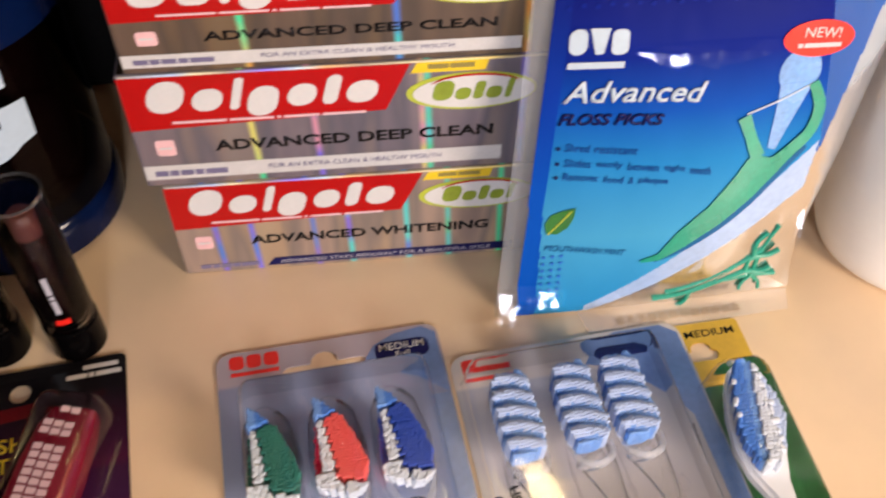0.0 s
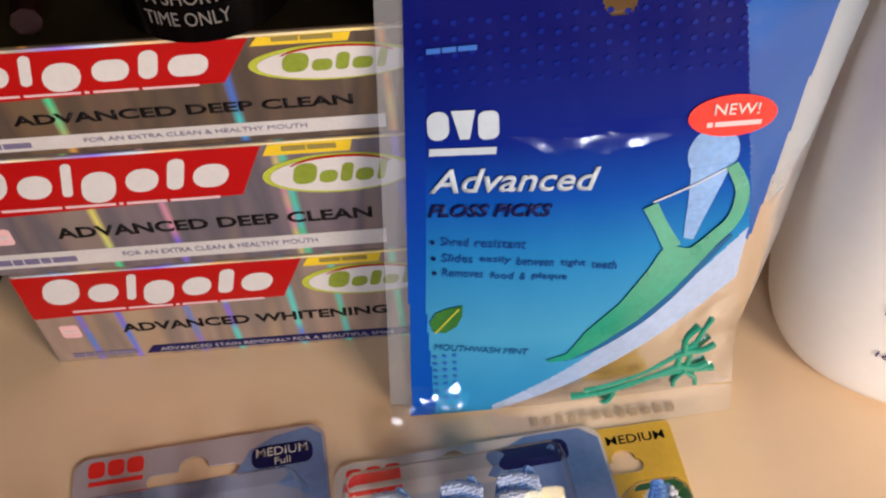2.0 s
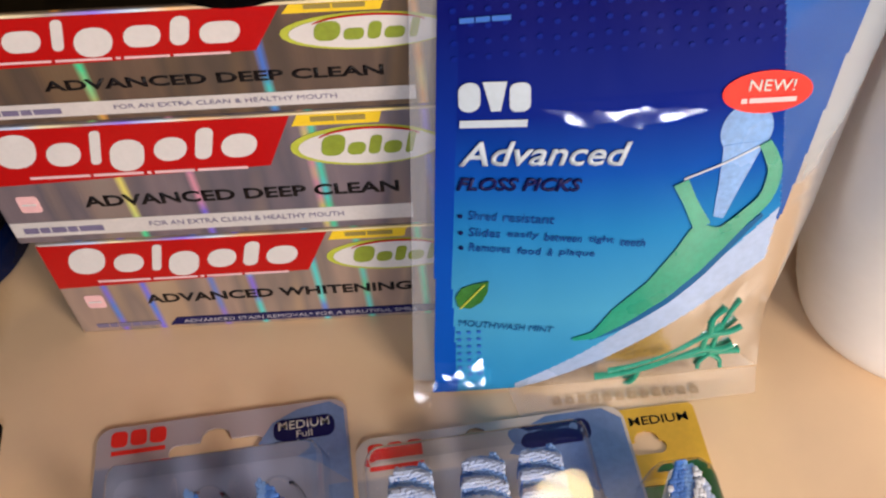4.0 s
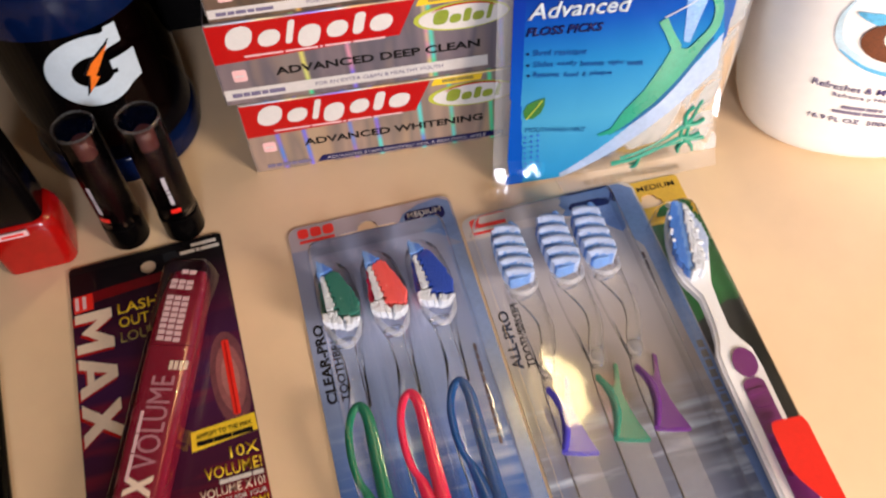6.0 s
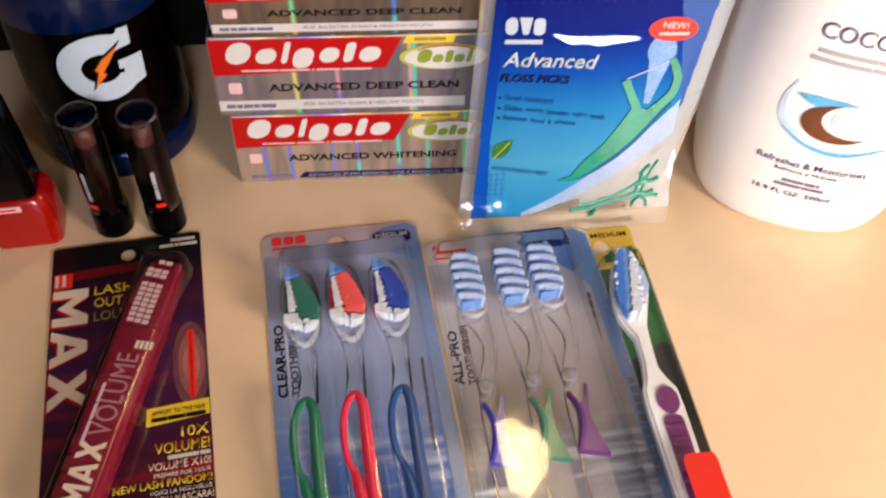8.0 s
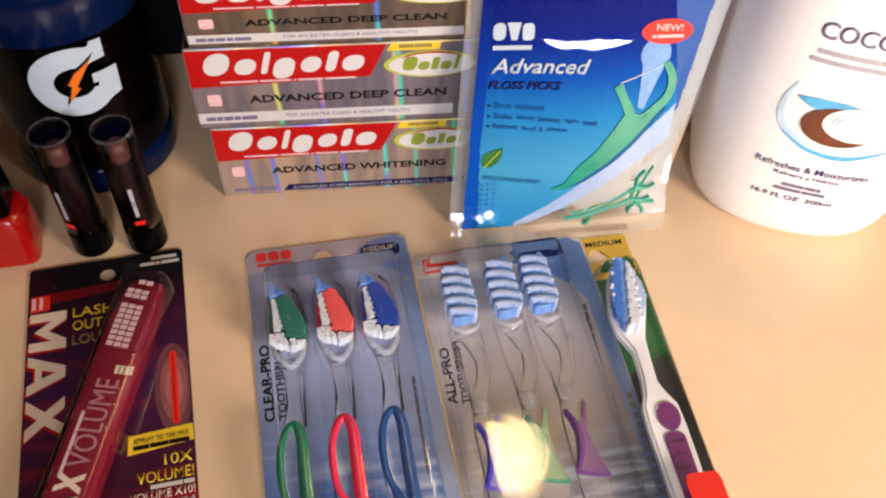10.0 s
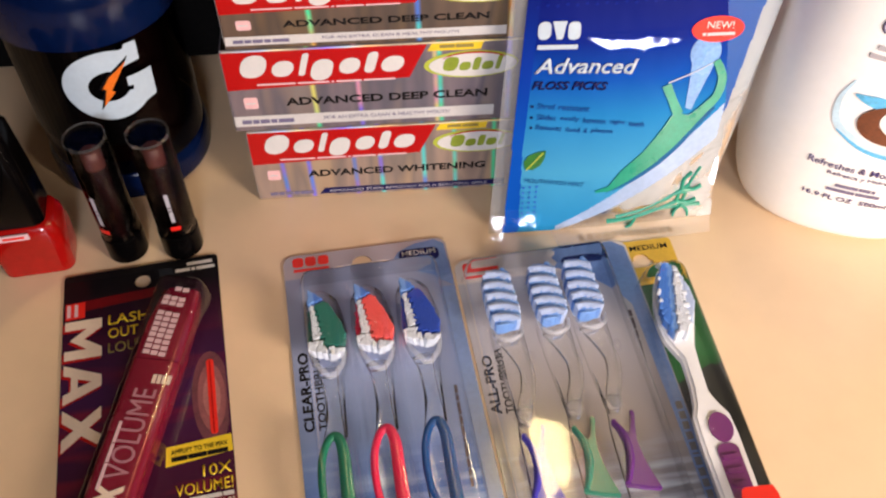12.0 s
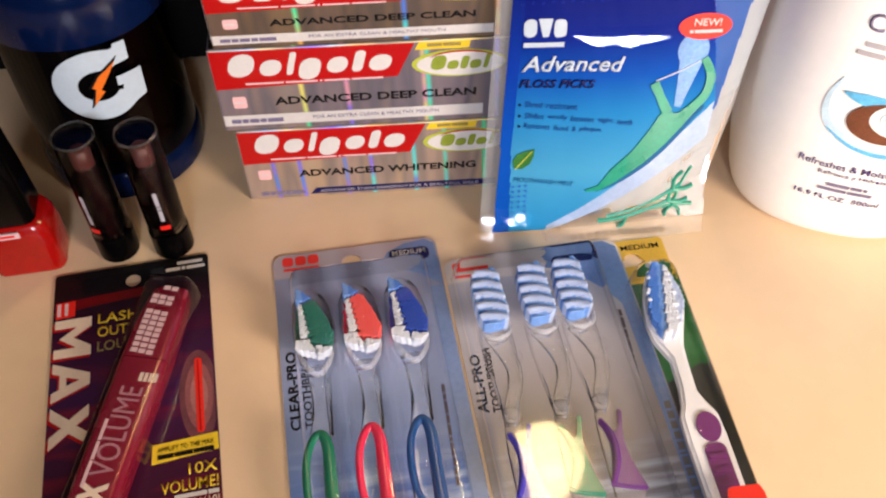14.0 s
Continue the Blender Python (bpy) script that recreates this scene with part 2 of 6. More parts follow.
# diffuse haze in this skin stands in for pale reflections
CLEAR_SHELL = clear_film("clear_handle_skin", (0.99, 0.98, 0.97), 0.08, 1.16, 0.03, 60, haze=0.10, haze_colour=(0.80, 0.76, 0.74))
CLEAR_SOLID = material("clear_handle", (0.96, 0.97, 1.0), 0.04)
CLEAR_SOLID.node_tree.nodes["Principled BSDF"].inputs["Transmission Weight"].default_value = 1.0
CLEAR_SOLID.node_tree.nodes["Principled BSDF"].inputs["IOR"].default_value = 1.22
BAG_CLEAR = clear_film("clear_bag_film", (0.97, 0.98, 1.0), 0.24, 1.22, 0.10, 40, haze=0.10)
BAG_VEIL = clear_film("milky_bag_film", (0.95, 0.97, 1.0), 0.20, 1.25, 0.10, 40, haze=0.50, haze_colour=(0.58, 0.66, 0.72))
# pale haze that paints the glints at the brush head bases
RIM_GLINT = clear_film("pale_glint_haze", (1.0, 1.0, 1.0), 0.08, 1.12, haze=0.22, haze_colour=(0.82, 0.84, 0.90))
CLEAR_SOFT = clear_film("thin_clear_bubble", (1.0, 1.0, 1.0), 0.05, 1.20, 0.02, 45)
WRINKLE = clear_film("glossy_film_wrinkle", (0.98, 0.99, 1.0), 0.08, 1.6)
BAG_TINT = clear_film("blue_tinted_film", (0.14, 0.32, 0.85), 0.12, 1.4, 0.1, 40, haze=0.45, haze_colour=(0.03, 0.17, 0.68))
CAP_CLEAR = clear_film("clear_cap", (0.74, 0.70, 0.68), 0.05, 1.32)
BOTTLE_CLEAR = clear_film("smoky_bottle", (0.16, 0.13, 0.12), 0.07, 1.22)
LOTION = material("white_lotion_plastic", (0.92, 0.91, 0.89), 0.36, vary=0.02, scale=20, coat=0.2)
BLUE_LID = material("navy_blue_plastic", (0.0012, 0.006, 0.035), 0.13, vary=0.15, scale=30, spec=0.22)
BLACK_GLOSS = material("black_gloss_plastic", (0.0016, 0.0013, 0.0014), 0.20, vary=0.2, scale=40, spec=0.06)
BLACK_MATT = material("black_cloth", (0.0022, 0.002, 0.002), 0.9, spec=0.1, vary=0.3, scale=60, bump=0.3, bump_scale=300)
NAIL_RED = material("red_lacquer", (0.32, 0.004, 0.003), 0.15, vary=0.15, scale=30, coat=0.15)
LIP_TUBE = material("dark_maroon_tube", (0.012, 0.003, 0.003), 0.25, vary=0.2, scale=40, spec=0.3)
LIPSTICK = material("rose_lipstick", (0.13, 0.035, 0.03), 0.4, vary=0.1, scale=90)
ORANGE = material("orange_ink", (0.75, 0.16, 0.01), 0.4, vary=0.15, scale=90)
PALE_LOGO = material("pale_blue_white_ink", (0.46, 0.55, 0.63), 0.35, vary=0.05, scale=50)
MAROON = material("maroon_metal_plastic", (0.24, 0.008, 0.030), 0.25, 0.2, vary=0.10, scale=30, coat=0.5)
ROSE_WHITE = material("rose_white_ink", (0.75, 0.50, 0.52), 0.4)
CREAM_INK = material("cream_ink", (0.82, 0.66, 0.52), 0.45, vary=0.06, scale=90)
SILVER_INK = material("silver_ink", (0.62, 0.58, 0.54), 0.4)
DIM_GOLD = material("dim_gold_ink", (0.28, 0.22, 0.06), 0.4)
HALO_DIM = material("dim_rose_ink", (0.13, 0.035, 0.05), 0.45, vary=0.3, scale=90)
HALO_PALE = material("pale_rose_ink", (0.40, 0.15, 0.14), 0.45, vary=0.2, scale=80)
TUBE_ROSE = material("dull_rose_ink", (0.46, 0.20, 0.24), 0.4, vary=0.1, scale=90)
GLOW_PINK = material("pink_halo_ink", (0.27, 0.085, 0.09), 0.45, vary=0.2, scale=80)
FAINT_BROWN = material("faint_brown_stamp", (0.50, 0.36, 0.24), 0.5, vary=0.2, scale=200)
DOT_INK = material("mid_blue_ink", (0.02, 0.13, 0.52), 0.35)
DIM_DOT = material("deep_blue_dot_ink", (0.0006, 0.011, 0.20), 0.4, spec=0.1)
BRISTLE_WHITE = material("white_bristle", (0.70, 0.73, 0.78), 0.6, vary=0.1, scale=300)
BRISTLE_PALE = material("pale_blue_bristle", (0.45, 0.54, 0.74), 0.6, vary=0.12, scale=300)
BRISTLE_BLUE = material("blue_bristle", (0.06, 0.20, 0.62), 0.5)
BRISTLE_SKY = material("sky_blue_bristle", (0.17, 0.34, 0.70), 0.5)
BRISTLE_GREEN = material("green_bristle", (0.01, 0.16, 0.12), 0.5)
BRISTLE_CORAL = material("coral_bristle", (0.80, 0.10, 0.09), 0.5)
BRISTLE_DEEP = material("deep_blue_bristle", (0.01, 0.06, 0.42), 0.5)
RUBBER_GREEN = material("green_rubber", (0.01, 0.17, 0.09), 0.24, vary=0.1, scale=60, spec=0.5)
RUBBER_PINK = material("pink_rubber", (0.72, 0.02, 0.08), 0.24, vary=0.08, scale=60, spec=0.5)
RUBBER_BLUE = material("blue_rubber", (0.008, 0.07, 0.24), 0.24, vary=0.1, scale=60, spec=0.5)
RUBBER_TEAL = material("teal_rubber", (0.006, 0.19, 0.13), 0.24, vary=0.1, scale=60, spec=0.5)
RUBBER_VIOLET = material("violet_rubber", (0.12, 0.02, 0.20), 0.24, vary=0.1, scale=60, spec=0.5)
RUBBER_INDIGO = material("indigo_rubber", (0.06, 0.05, 0.42), 0.24, vary=0.1, scale=60, spec=0.5)
PLUM = material("plum_rubber", (0.16, 0.02, 0.15), 0.45, vary=0.1, scale=90)
BRUSH_WHITE = material("white_brush_plastic", (0.80, 0.80, 0.82), 0.3, vary=0.03, scale=60, coat=0.3)
CARD_GREEN = material("dark_green_card", (0.015, 0.11, 0.025), 0.3, vary=0.2, scale=40, coat=0.3)
CARD_BLACK = material("black_card", (0.02, 0.022, 0.022), 0.3, vary=0.3, scale=60, coat=0.4)
COCO_BROWN = material("coconut_brown_ink", (0.14, 0.04, 0.015), 0.45, vary=0.35, scale=140)
COCO_WHITE = material("coconut_white_ink", (0.78, 0.78, 0.76), 0.45, vary=0.05, scale=90)
SPLASH_BLUE = material("splash_blue_ink", (0.10, 0.42, 0.70), 0.4, vary=0.3, scale=70)
SPLASH_PALE = material("splash_pale_ink", (0.55, 0.74, 0.86), 0.4, vary=0.12, scale=90)
PALE_CARD = material("pale_card", (0.60, 0.55, 0.52), 0.4, vary=0.05, scale=60)
FADED_RED = material("faded_red_print", (0.55, 0.10, 0.12), 0.4, vary=0.2, scale=60)
BAG_PRINT = ramp_material("blue_bag_print", "Z", [(0.0, (0.015, 0.23, 0.50)), (0.040, (0.055, 0.30, 0.51)), (0.070, (0.014, 0.19, 0.46)), (0.090, (0.001, 0.065, 0.37)), (0.108, (0.0003, 0.012, 0.20)), (0.135, (0.0001, 0.002, 0.11))], 0.5, coat=0.0)
BAG_BAND = material("pale_lavender_print", (0.34, 0.46, 0.68), 0.25, vary=0.1, scale=40, coat=0.5)
TOOTH_INK = material("pale_sky_print", (0.14, 0.31, 0.62), 0.25, vary=0.2, scale=60, coat=0.3)
BAG_EDGE = ramp_material("deep_blue_bag_edge", "Z", [(0.0, (0.003, 0.08, 0.42)), (0.06, (0.002, 0.07, 0.42)), (0.095, (0.001, 0.03, 0.30)), (0.135, (0.0001, 0.003, 0.12))], 0.5, coat=0.0)
CARD_A = ramp_material("grey_blue_card_print", "Y", [(-0.20, (0.015, 0.06, 0.24)), (-0.145, (0.055, 0.15, 0.44)), (-0.10, (0.20, 0.26, 0.43)), (-0.05, (0.25, 0.28, 0.40)), (-0.0143, (0.24, 0.26, 0.37)), (-0.0138, (0.40, 0.34, 0.37)), (0.0, (0.42, 0.36, 0.39))], 0.3, ((0.34, 0.44, 0.62), -18, 160, -0.10, -0.125))
CARD_B = ramp_material("pale_grey_card_print", "Y", [(-0.20, (0.08, 0.12, 0.24)), (-0.140, (0.14, 0.15, 0.20)), (-0.10, (0.30, 0.26, 0.25)), (-0.05, (0.38, 0.36, 0.38)), (-0.0143, (0.40, 0.39, 0.43)), (-0.0138, (0.62, 0.54, 0.48)), (0.0, (0.66, 0.58, 0.52))], 0.3, ((0.44, 0.50, 0.60), -18, 170, -0.10, -0.125))
SWOOSH = material("blue_swoosh_print", (0.13, 0.21, 0.42), 0.3, vary=0.12, scale=50, coat=0.3)
MASC_CARD = ramp_material("dark_plum_card_print", "Y", [(-0.151, (0.030, 0.006, 0.012)), (-0.11, (0.05, 0.008, 0.03)), (-0.07, (0.05, 0.012, 0.06)), (-0.03, (0.03, 0.006, 0.02)), (-0.013, (0.008, 0.006, 0.008)), (0.0, (0.006, 0.005, 0.006))], 0.35, ((0.26, 0.012, 0.02), 62, 70, -0.03, -0.10))


RIM = clear_film("cap_rim", (0.7, 0.68, 0.68), 0.12, 1.25, haze=0.03)
PANES = (WRINKLE, RIM, RIM_GLINT, CLEAR, CLEAR_SOFT, BAG_VEIL, CLEAR_SHELL, CLEAR_SOLID, BAG_CLEAR, BAG_TINT, CAP_CLEAR, BOTTLE_CLEAR)


# ---- building helpers ----
def thing(name, m, label, category, group="", kind=""):
    ob = new(name)
    ob.empty_display_size = 0.01
    ob.matrix_world = m
    return tagged(ob, label, category, group, kind)


def part(name, bm, mat, parent=None, label="", smooth=False, m=None):
    if m is not None:
        bmesh.ops.transform(bm, matrix=m, verts=bm.verts)
    bmesh.ops.recalc_face_normals(bm, faces=bm.faces)
    me = bpy.data.meshes.new(name)
    bm.to_mesh(me)
    bm.free()
    me.materials.append(mat)
    if smooth:
        me.polygons.foreach_set("use_smooth", [True] * len(me.polygons))
        me.set_sharp_from_angle(angle=radians(38))
    ob = new(name, me)
    if parent:
        ob.parent = parent
    if mat in PANES:
        ob.visible_shadow = False
    return tagged(ob, label)


def block(x0, x1, y0, y1, z0, z1, bevel=0.0, seg=2):
    bm = bmesh.new()
    bmesh.ops.create_cube(bm, size=1, matrix=Matrix.Translation(((x0 + x1) / 2, (y0 + y1) / 2, (z0 + z1) / 2)) @ Matrix.Diagonal((x1 - x0, y1 - y0, z1 - z0, 1)))
    if bevel:
        bmesh.ops.bevel(bm, geom=bm.edges[:], offset=bevel, segments=seg, affect="EDGES", profile=0.5)
    return bm


def round_rect(x0, y0, x1, y1, r, n=5):
    out = []
    for cx, cy, a in ((x1 - r, y1 - r, 0), (x0 + r, y1 - r, 90), (x0 + r, y0 + r, 180), (x1 - r, y0 + r, 270)):
        out += [(cx + r * math.cos(radians(a + 90 * i / n)), cy + r * math.sin(radians(a + 90 * i / n))) for i in range(n + 1)]
    return out


def ellipse(cx, cy, rx, ry, n=28, a0=0, a1=360):
    full = abs(a1 - a0) >= 360
    return [(cx + rx * math.cos(radians(a0 + (a1 - a0) * i / (n if full else n - 1))), cy + ry * math.sin(radians(a0 + (a1 - a0) * i / (n if full else n - 1)))) for i in range(n)]


def prism(outline, z0, z1, holes=()):
    """A flat shape with thickness, with holes through it."""
    bm = bmesh.new()
    edges = []
    for loop in (outline, *holes):
        vs = [bm.verts.new((x, y, z0)) for x, y in loop]
        edges += [bm.edges.new((vs[i], vs[(i + 1) % len(vs)])) for i in range(len(vs))]
    bmesh.ops.triangle_fill(bm, use_beauty=True, use_dissolve=False, edges=edges)
    top = bmesh.ops.extrude_face_region(bm, geom=bm.faces[:])["geom"]
    bmesh.ops.translate(bm, verts=[v for v in top if isinstance(v, bmesh.types.BMVert)], vec=(0, 0, z1 - z0))
    return bm


def merge(target, extra, m=None):
    me = bpy.data.meshes.new("join")
    if m is not None:
        bmesh.ops.transform(extra, matrix=m, verts=extra.verts)
    extra.to_mesh(me)
    extra.free()
    target.from_mesh(me)
    bpy.data.meshes.remove(me)
    return target


def loft(rings, caps=True, closed=True, foot=True):
    """Skin through rings of points."""
    bm = bmesh.new()
    rows = [[bm.verts.new(p) for p in ring] for ring in rings]
    k = len(rows[0])
    for a, b in zip(rows, rows[1:]):
        for i in range(k if closed else k - 1):
            bm.faces.new((a[i], a[(i + 1) % k], b[(i + 1) % k], b[i]))
    if caps:
        if foot:
            bm.faces.new(rows[0])
        bm.faces.new(rows[-1])
    return bm


def lathe(profile, seg=32, sx=1.0, sy=1.0, caps=True):
    return loft([[(r * sx * math.cos(2 * math.pi * i / seg), r * sy * math.sin(2 * math.pi * i / seg), z) for i in range(seg)] for r, z in profile], caps)


def sweep(points, radii, seg=10, flat=1.0, caps=True):
    """A tube along points; flat squeezes it in z."""
    rings = []
    pts = [Vector(p) for p in points]
    for i, p in enumerate(pts):
        d = (pts[min(i + 1, len(pts) - 1)] - pts[max(i - 1, 0)]).normalized()
        side = d.cross(Vector((0, 0, 1)))
        side = side.normalized() if side.length > 1e-5 else Vector((1, 0, 0))
        up = side.cross(d).normalized()
        r = radii[i] if isinstance(radii, (list, tuple)) else radii
        rings.append([p + side * (r * math.cos(2 * math.pi * j / seg)) + up * (r * flat * math.sin(2 * math.pi * j / seg)) for j in range(seg)])
    return loft(rings, caps)


def smooth_line(points, n=6):
    """More points on a smooth line through the given ones."""
    P = [Vector(p) for p in points]
    out = []
    for i in range(len(P) - 1):
        a, b, c, d = P[max(i - 1, 0)], P[i], P[i + 1], P[min(i + 2, len(P) - 1)]
        for k in range(n):
            t = k / n
            out.append(0.5 * ((2 * b) + (c - a) * t + (2 * a - 5 * b + 4 * c - d) * t * t + (3 * b - a - 3 * c + d) * t ** 3))
    out.append(P[-1])
    return out


def lettering(text, x, y, w, h, depth=0.00012, turn=0, shear=0.0, bold=0.0):
    """Words of the built-in font, fitted into a box of w by h whose lower left corner is at x, y, turned about that corner."""
    cu = bpy.data.curves.new("words", "FONT")
    cu.body, cu.size, cu.shear, cu.offset, cu.resolution_u = text, 1.0, shear, bold, 3
    ob = bpy.data.objects.new("words", cu)
    scene.collection.objects.link(ob)
    bpy.context.view_layer.update()
    me = bpy.data.meshes.new_from_object(ob.evaluated_get(bpy.context.evaluated_depsgraph_get()))
    bm = bmesh.new()
    bm.from_mesh(me)
    bpy.data.objects.remove(ob)
    bpy.data.curves.remove(cu)
    bpy.data.meshes.remove(me)
    xs, ys = [v.co.x for v in bm.verts], [v.co.y for v in bm.verts]
    sx, sy = w / (max(xs) - min(xs)), h / (max(ys) - min(ys))
    bmesh.ops.transform(bm, verts=bm.verts, matrix=pose(x, y, 0, 0, 0, turn) @ Matrix.Diagonal((sx, sy, 1, 1)) @ Matrix.Translation((-min(xs), -min(ys), 0)))
    top = bmesh.ops.extrude_face_region(bm, geom=bm.faces[:])["geom"]
    bmesh.ops.translate(bm, verts=[v for v in top if isinstance(v, bmesh.types.BMVert)], vec=(0, 0, depth))
    return bm


BLOCK = {"M": ([(0, 0), (0, 1), (0.24, 1), (0.5, 0.52), (0.76, 1), (1, 1), (1, 0), (0.77, 0), (0.77, 0.60), (0.5, 0.14), (0.23, 0.60), (0.23, 0)], ()),
         "A": ([(0, 0), (0.36, 1), (0.64, 1), (1, 0), (0.75, 0), (0.68, 0.20), (0.32, 0.20), (0.25, 0)], ([(0.39, 0.38), (0.5, 0.74), (0.61, 0.38)],)),
         "X": ([(0, 0), (0.34, 0.5), (0.02, 1), (0.30, 1), (0.5, 0.69), (0.70, 1), (0.98, 1), (0.66, 0.5), (1, 0), (0.71, 0), (0.5, 0.31), (0.29, 0)], ())}


def block_letter(letter, x, y, w, h, turn, depth=0.0001, grow=0.0):
    outline, holes = BLOCK[letter]
    bm = prism(outline, 0, depth, holes)
    bmesh.ops.transform(bm, verts=bm.verts, matrix=pose(x, y, 0, 0, 0, turn) @ Matrix.Diagonal((w, h, 1, 1)))
    return bm


def bars(x, y, w, h, words, depth=0.00012, turn=0):
    """Writing too small to read: a row of plain bars as long as its words."""
    bm = bmesh.new()
    total = sum(words) + 0.35 * (len(words) - 1)
    at = 0.0
    for k in words:
        merge(bm, prism([(at, 0), (at + k, 0), (at + k, 1), (at, 1)], 0, depth), None)
        at += k + 0.35
    bmesh.ops.transform(bm, verts=bm.verts, matrix=pose(x, y, 0, 0, 0, turn) @ Matrix.Diagonal((w / total, h, 1, 1)))
    return bm


def emblem(name, x, y, w, h, shapes, mat, parent, label, m, shear=0.0, r=0.3, lay=None):
    """A plain mark: rounded blocks, each (start, width, low, high) in parts of w and h, every block a part."""
    for s, k, lo, hi in shapes:
        rr = r * min(k * w, (hi - lo) * h)
        bm = prism([(x + px + shear * py, y + py) for px, py in round_rect(s * w, lo * h, (s + k) * w, hi * h, rr, 4)], 0, 0.0001)
        part(name, lay(bm) if lay else bm, mat, parent, label, m=m)


FACE = Matrix.Rotation(radians(90), 4, "X")  # a drawing in x, y stands up and faces -y
MM = 0.001


def lift(z):
    return Matrix.Translation((0, 0, z))


def face_at(out):
    return Matrix.Translation((0, -out, 0)) @ FACE


# ---- the room and the table ----
table = thing("table", pose(0, 0, 0), "cream laminate tabletop lit by warm lamps", "table", kind="structure")
part("tabletop", block(-0.75, 1.25, -0.45, 0.62, -0.03, 0, 0.004), LAMINATE, table)
for lx in (-0.68, 1.18):
    for ly in (-0.38, 0.55):
        part("leg", block(lx - 0.03, lx + 0.03, ly - 0.03, ly + 0.03, -0.74, -0.031, 0.004), LAMINATE, table)
tagged(part("floor", block(-2.2, 2.6, -2.2, 2.2, -0.80, -0.741), FLOOR), "dark floor under the table", "floor", kind="structure")
tagged(part("ceiling", block(-2.2, 2.6, -2.2, 2.2, 1.90, 1.98), CEILING), "plain off-white ceiling", "ceiling", kind="structure")
tagged(part("wall_north", block(-2.2, 2.6, 2.2, 2.3, -0.74, 1.90), WALL), "plain tan painted wall", "wall", kind="structure")
tagged(part("wall_south", block(-2.2, 2.6, -2.3, -2.2, -0.74, 1.90), WALL), "plain tan painted wall", "wall", kind="structure")
tagged(part("wall_west", block(-2.3, -2.2, -2.3, 2.3, -0.74, 1.90), WALL), "plain tan painted wall", "wall", kind="structure")
tagged(part("wall_east", block(2.6, 2.7, -2.3, 2.3, -0.74, 1.90), WALL), "plain tan painted wall", "wall", kind="structure")


# ---- toothpaste boxes ----
BOX_YAW = 8.0
BOX_AT = (0.1655, 0.3615)
WORDMARK = [(0.0, 0.150, 0.20, 1.0), (0.185, 0.125, 0.20, 0.76), (0.345, 0.038, 0.20, 1.0), (0.415, 0.125, 0.0, 0.76), (0.575, 0.120, 0.20, 0.76), (0.725, 0.062, 0.20, 0.94), (0.820, 0.130, 0.20, 0.76)]
THREE = [(0, 0.3, 0, 1), (0.35, 0.3, 0, 1), (0.70, 0.3, 0, 1)]
OVALMARK = [(0.0, 0.22, 0.05, 1.0), (0.25, 0.17, 0.05, 0.62), (0.45, 0.11, 0.05, 0.9), (0.59, 0.17, 0.05, 0.62), (0.80, 0.07, 0.05, 1.0)]


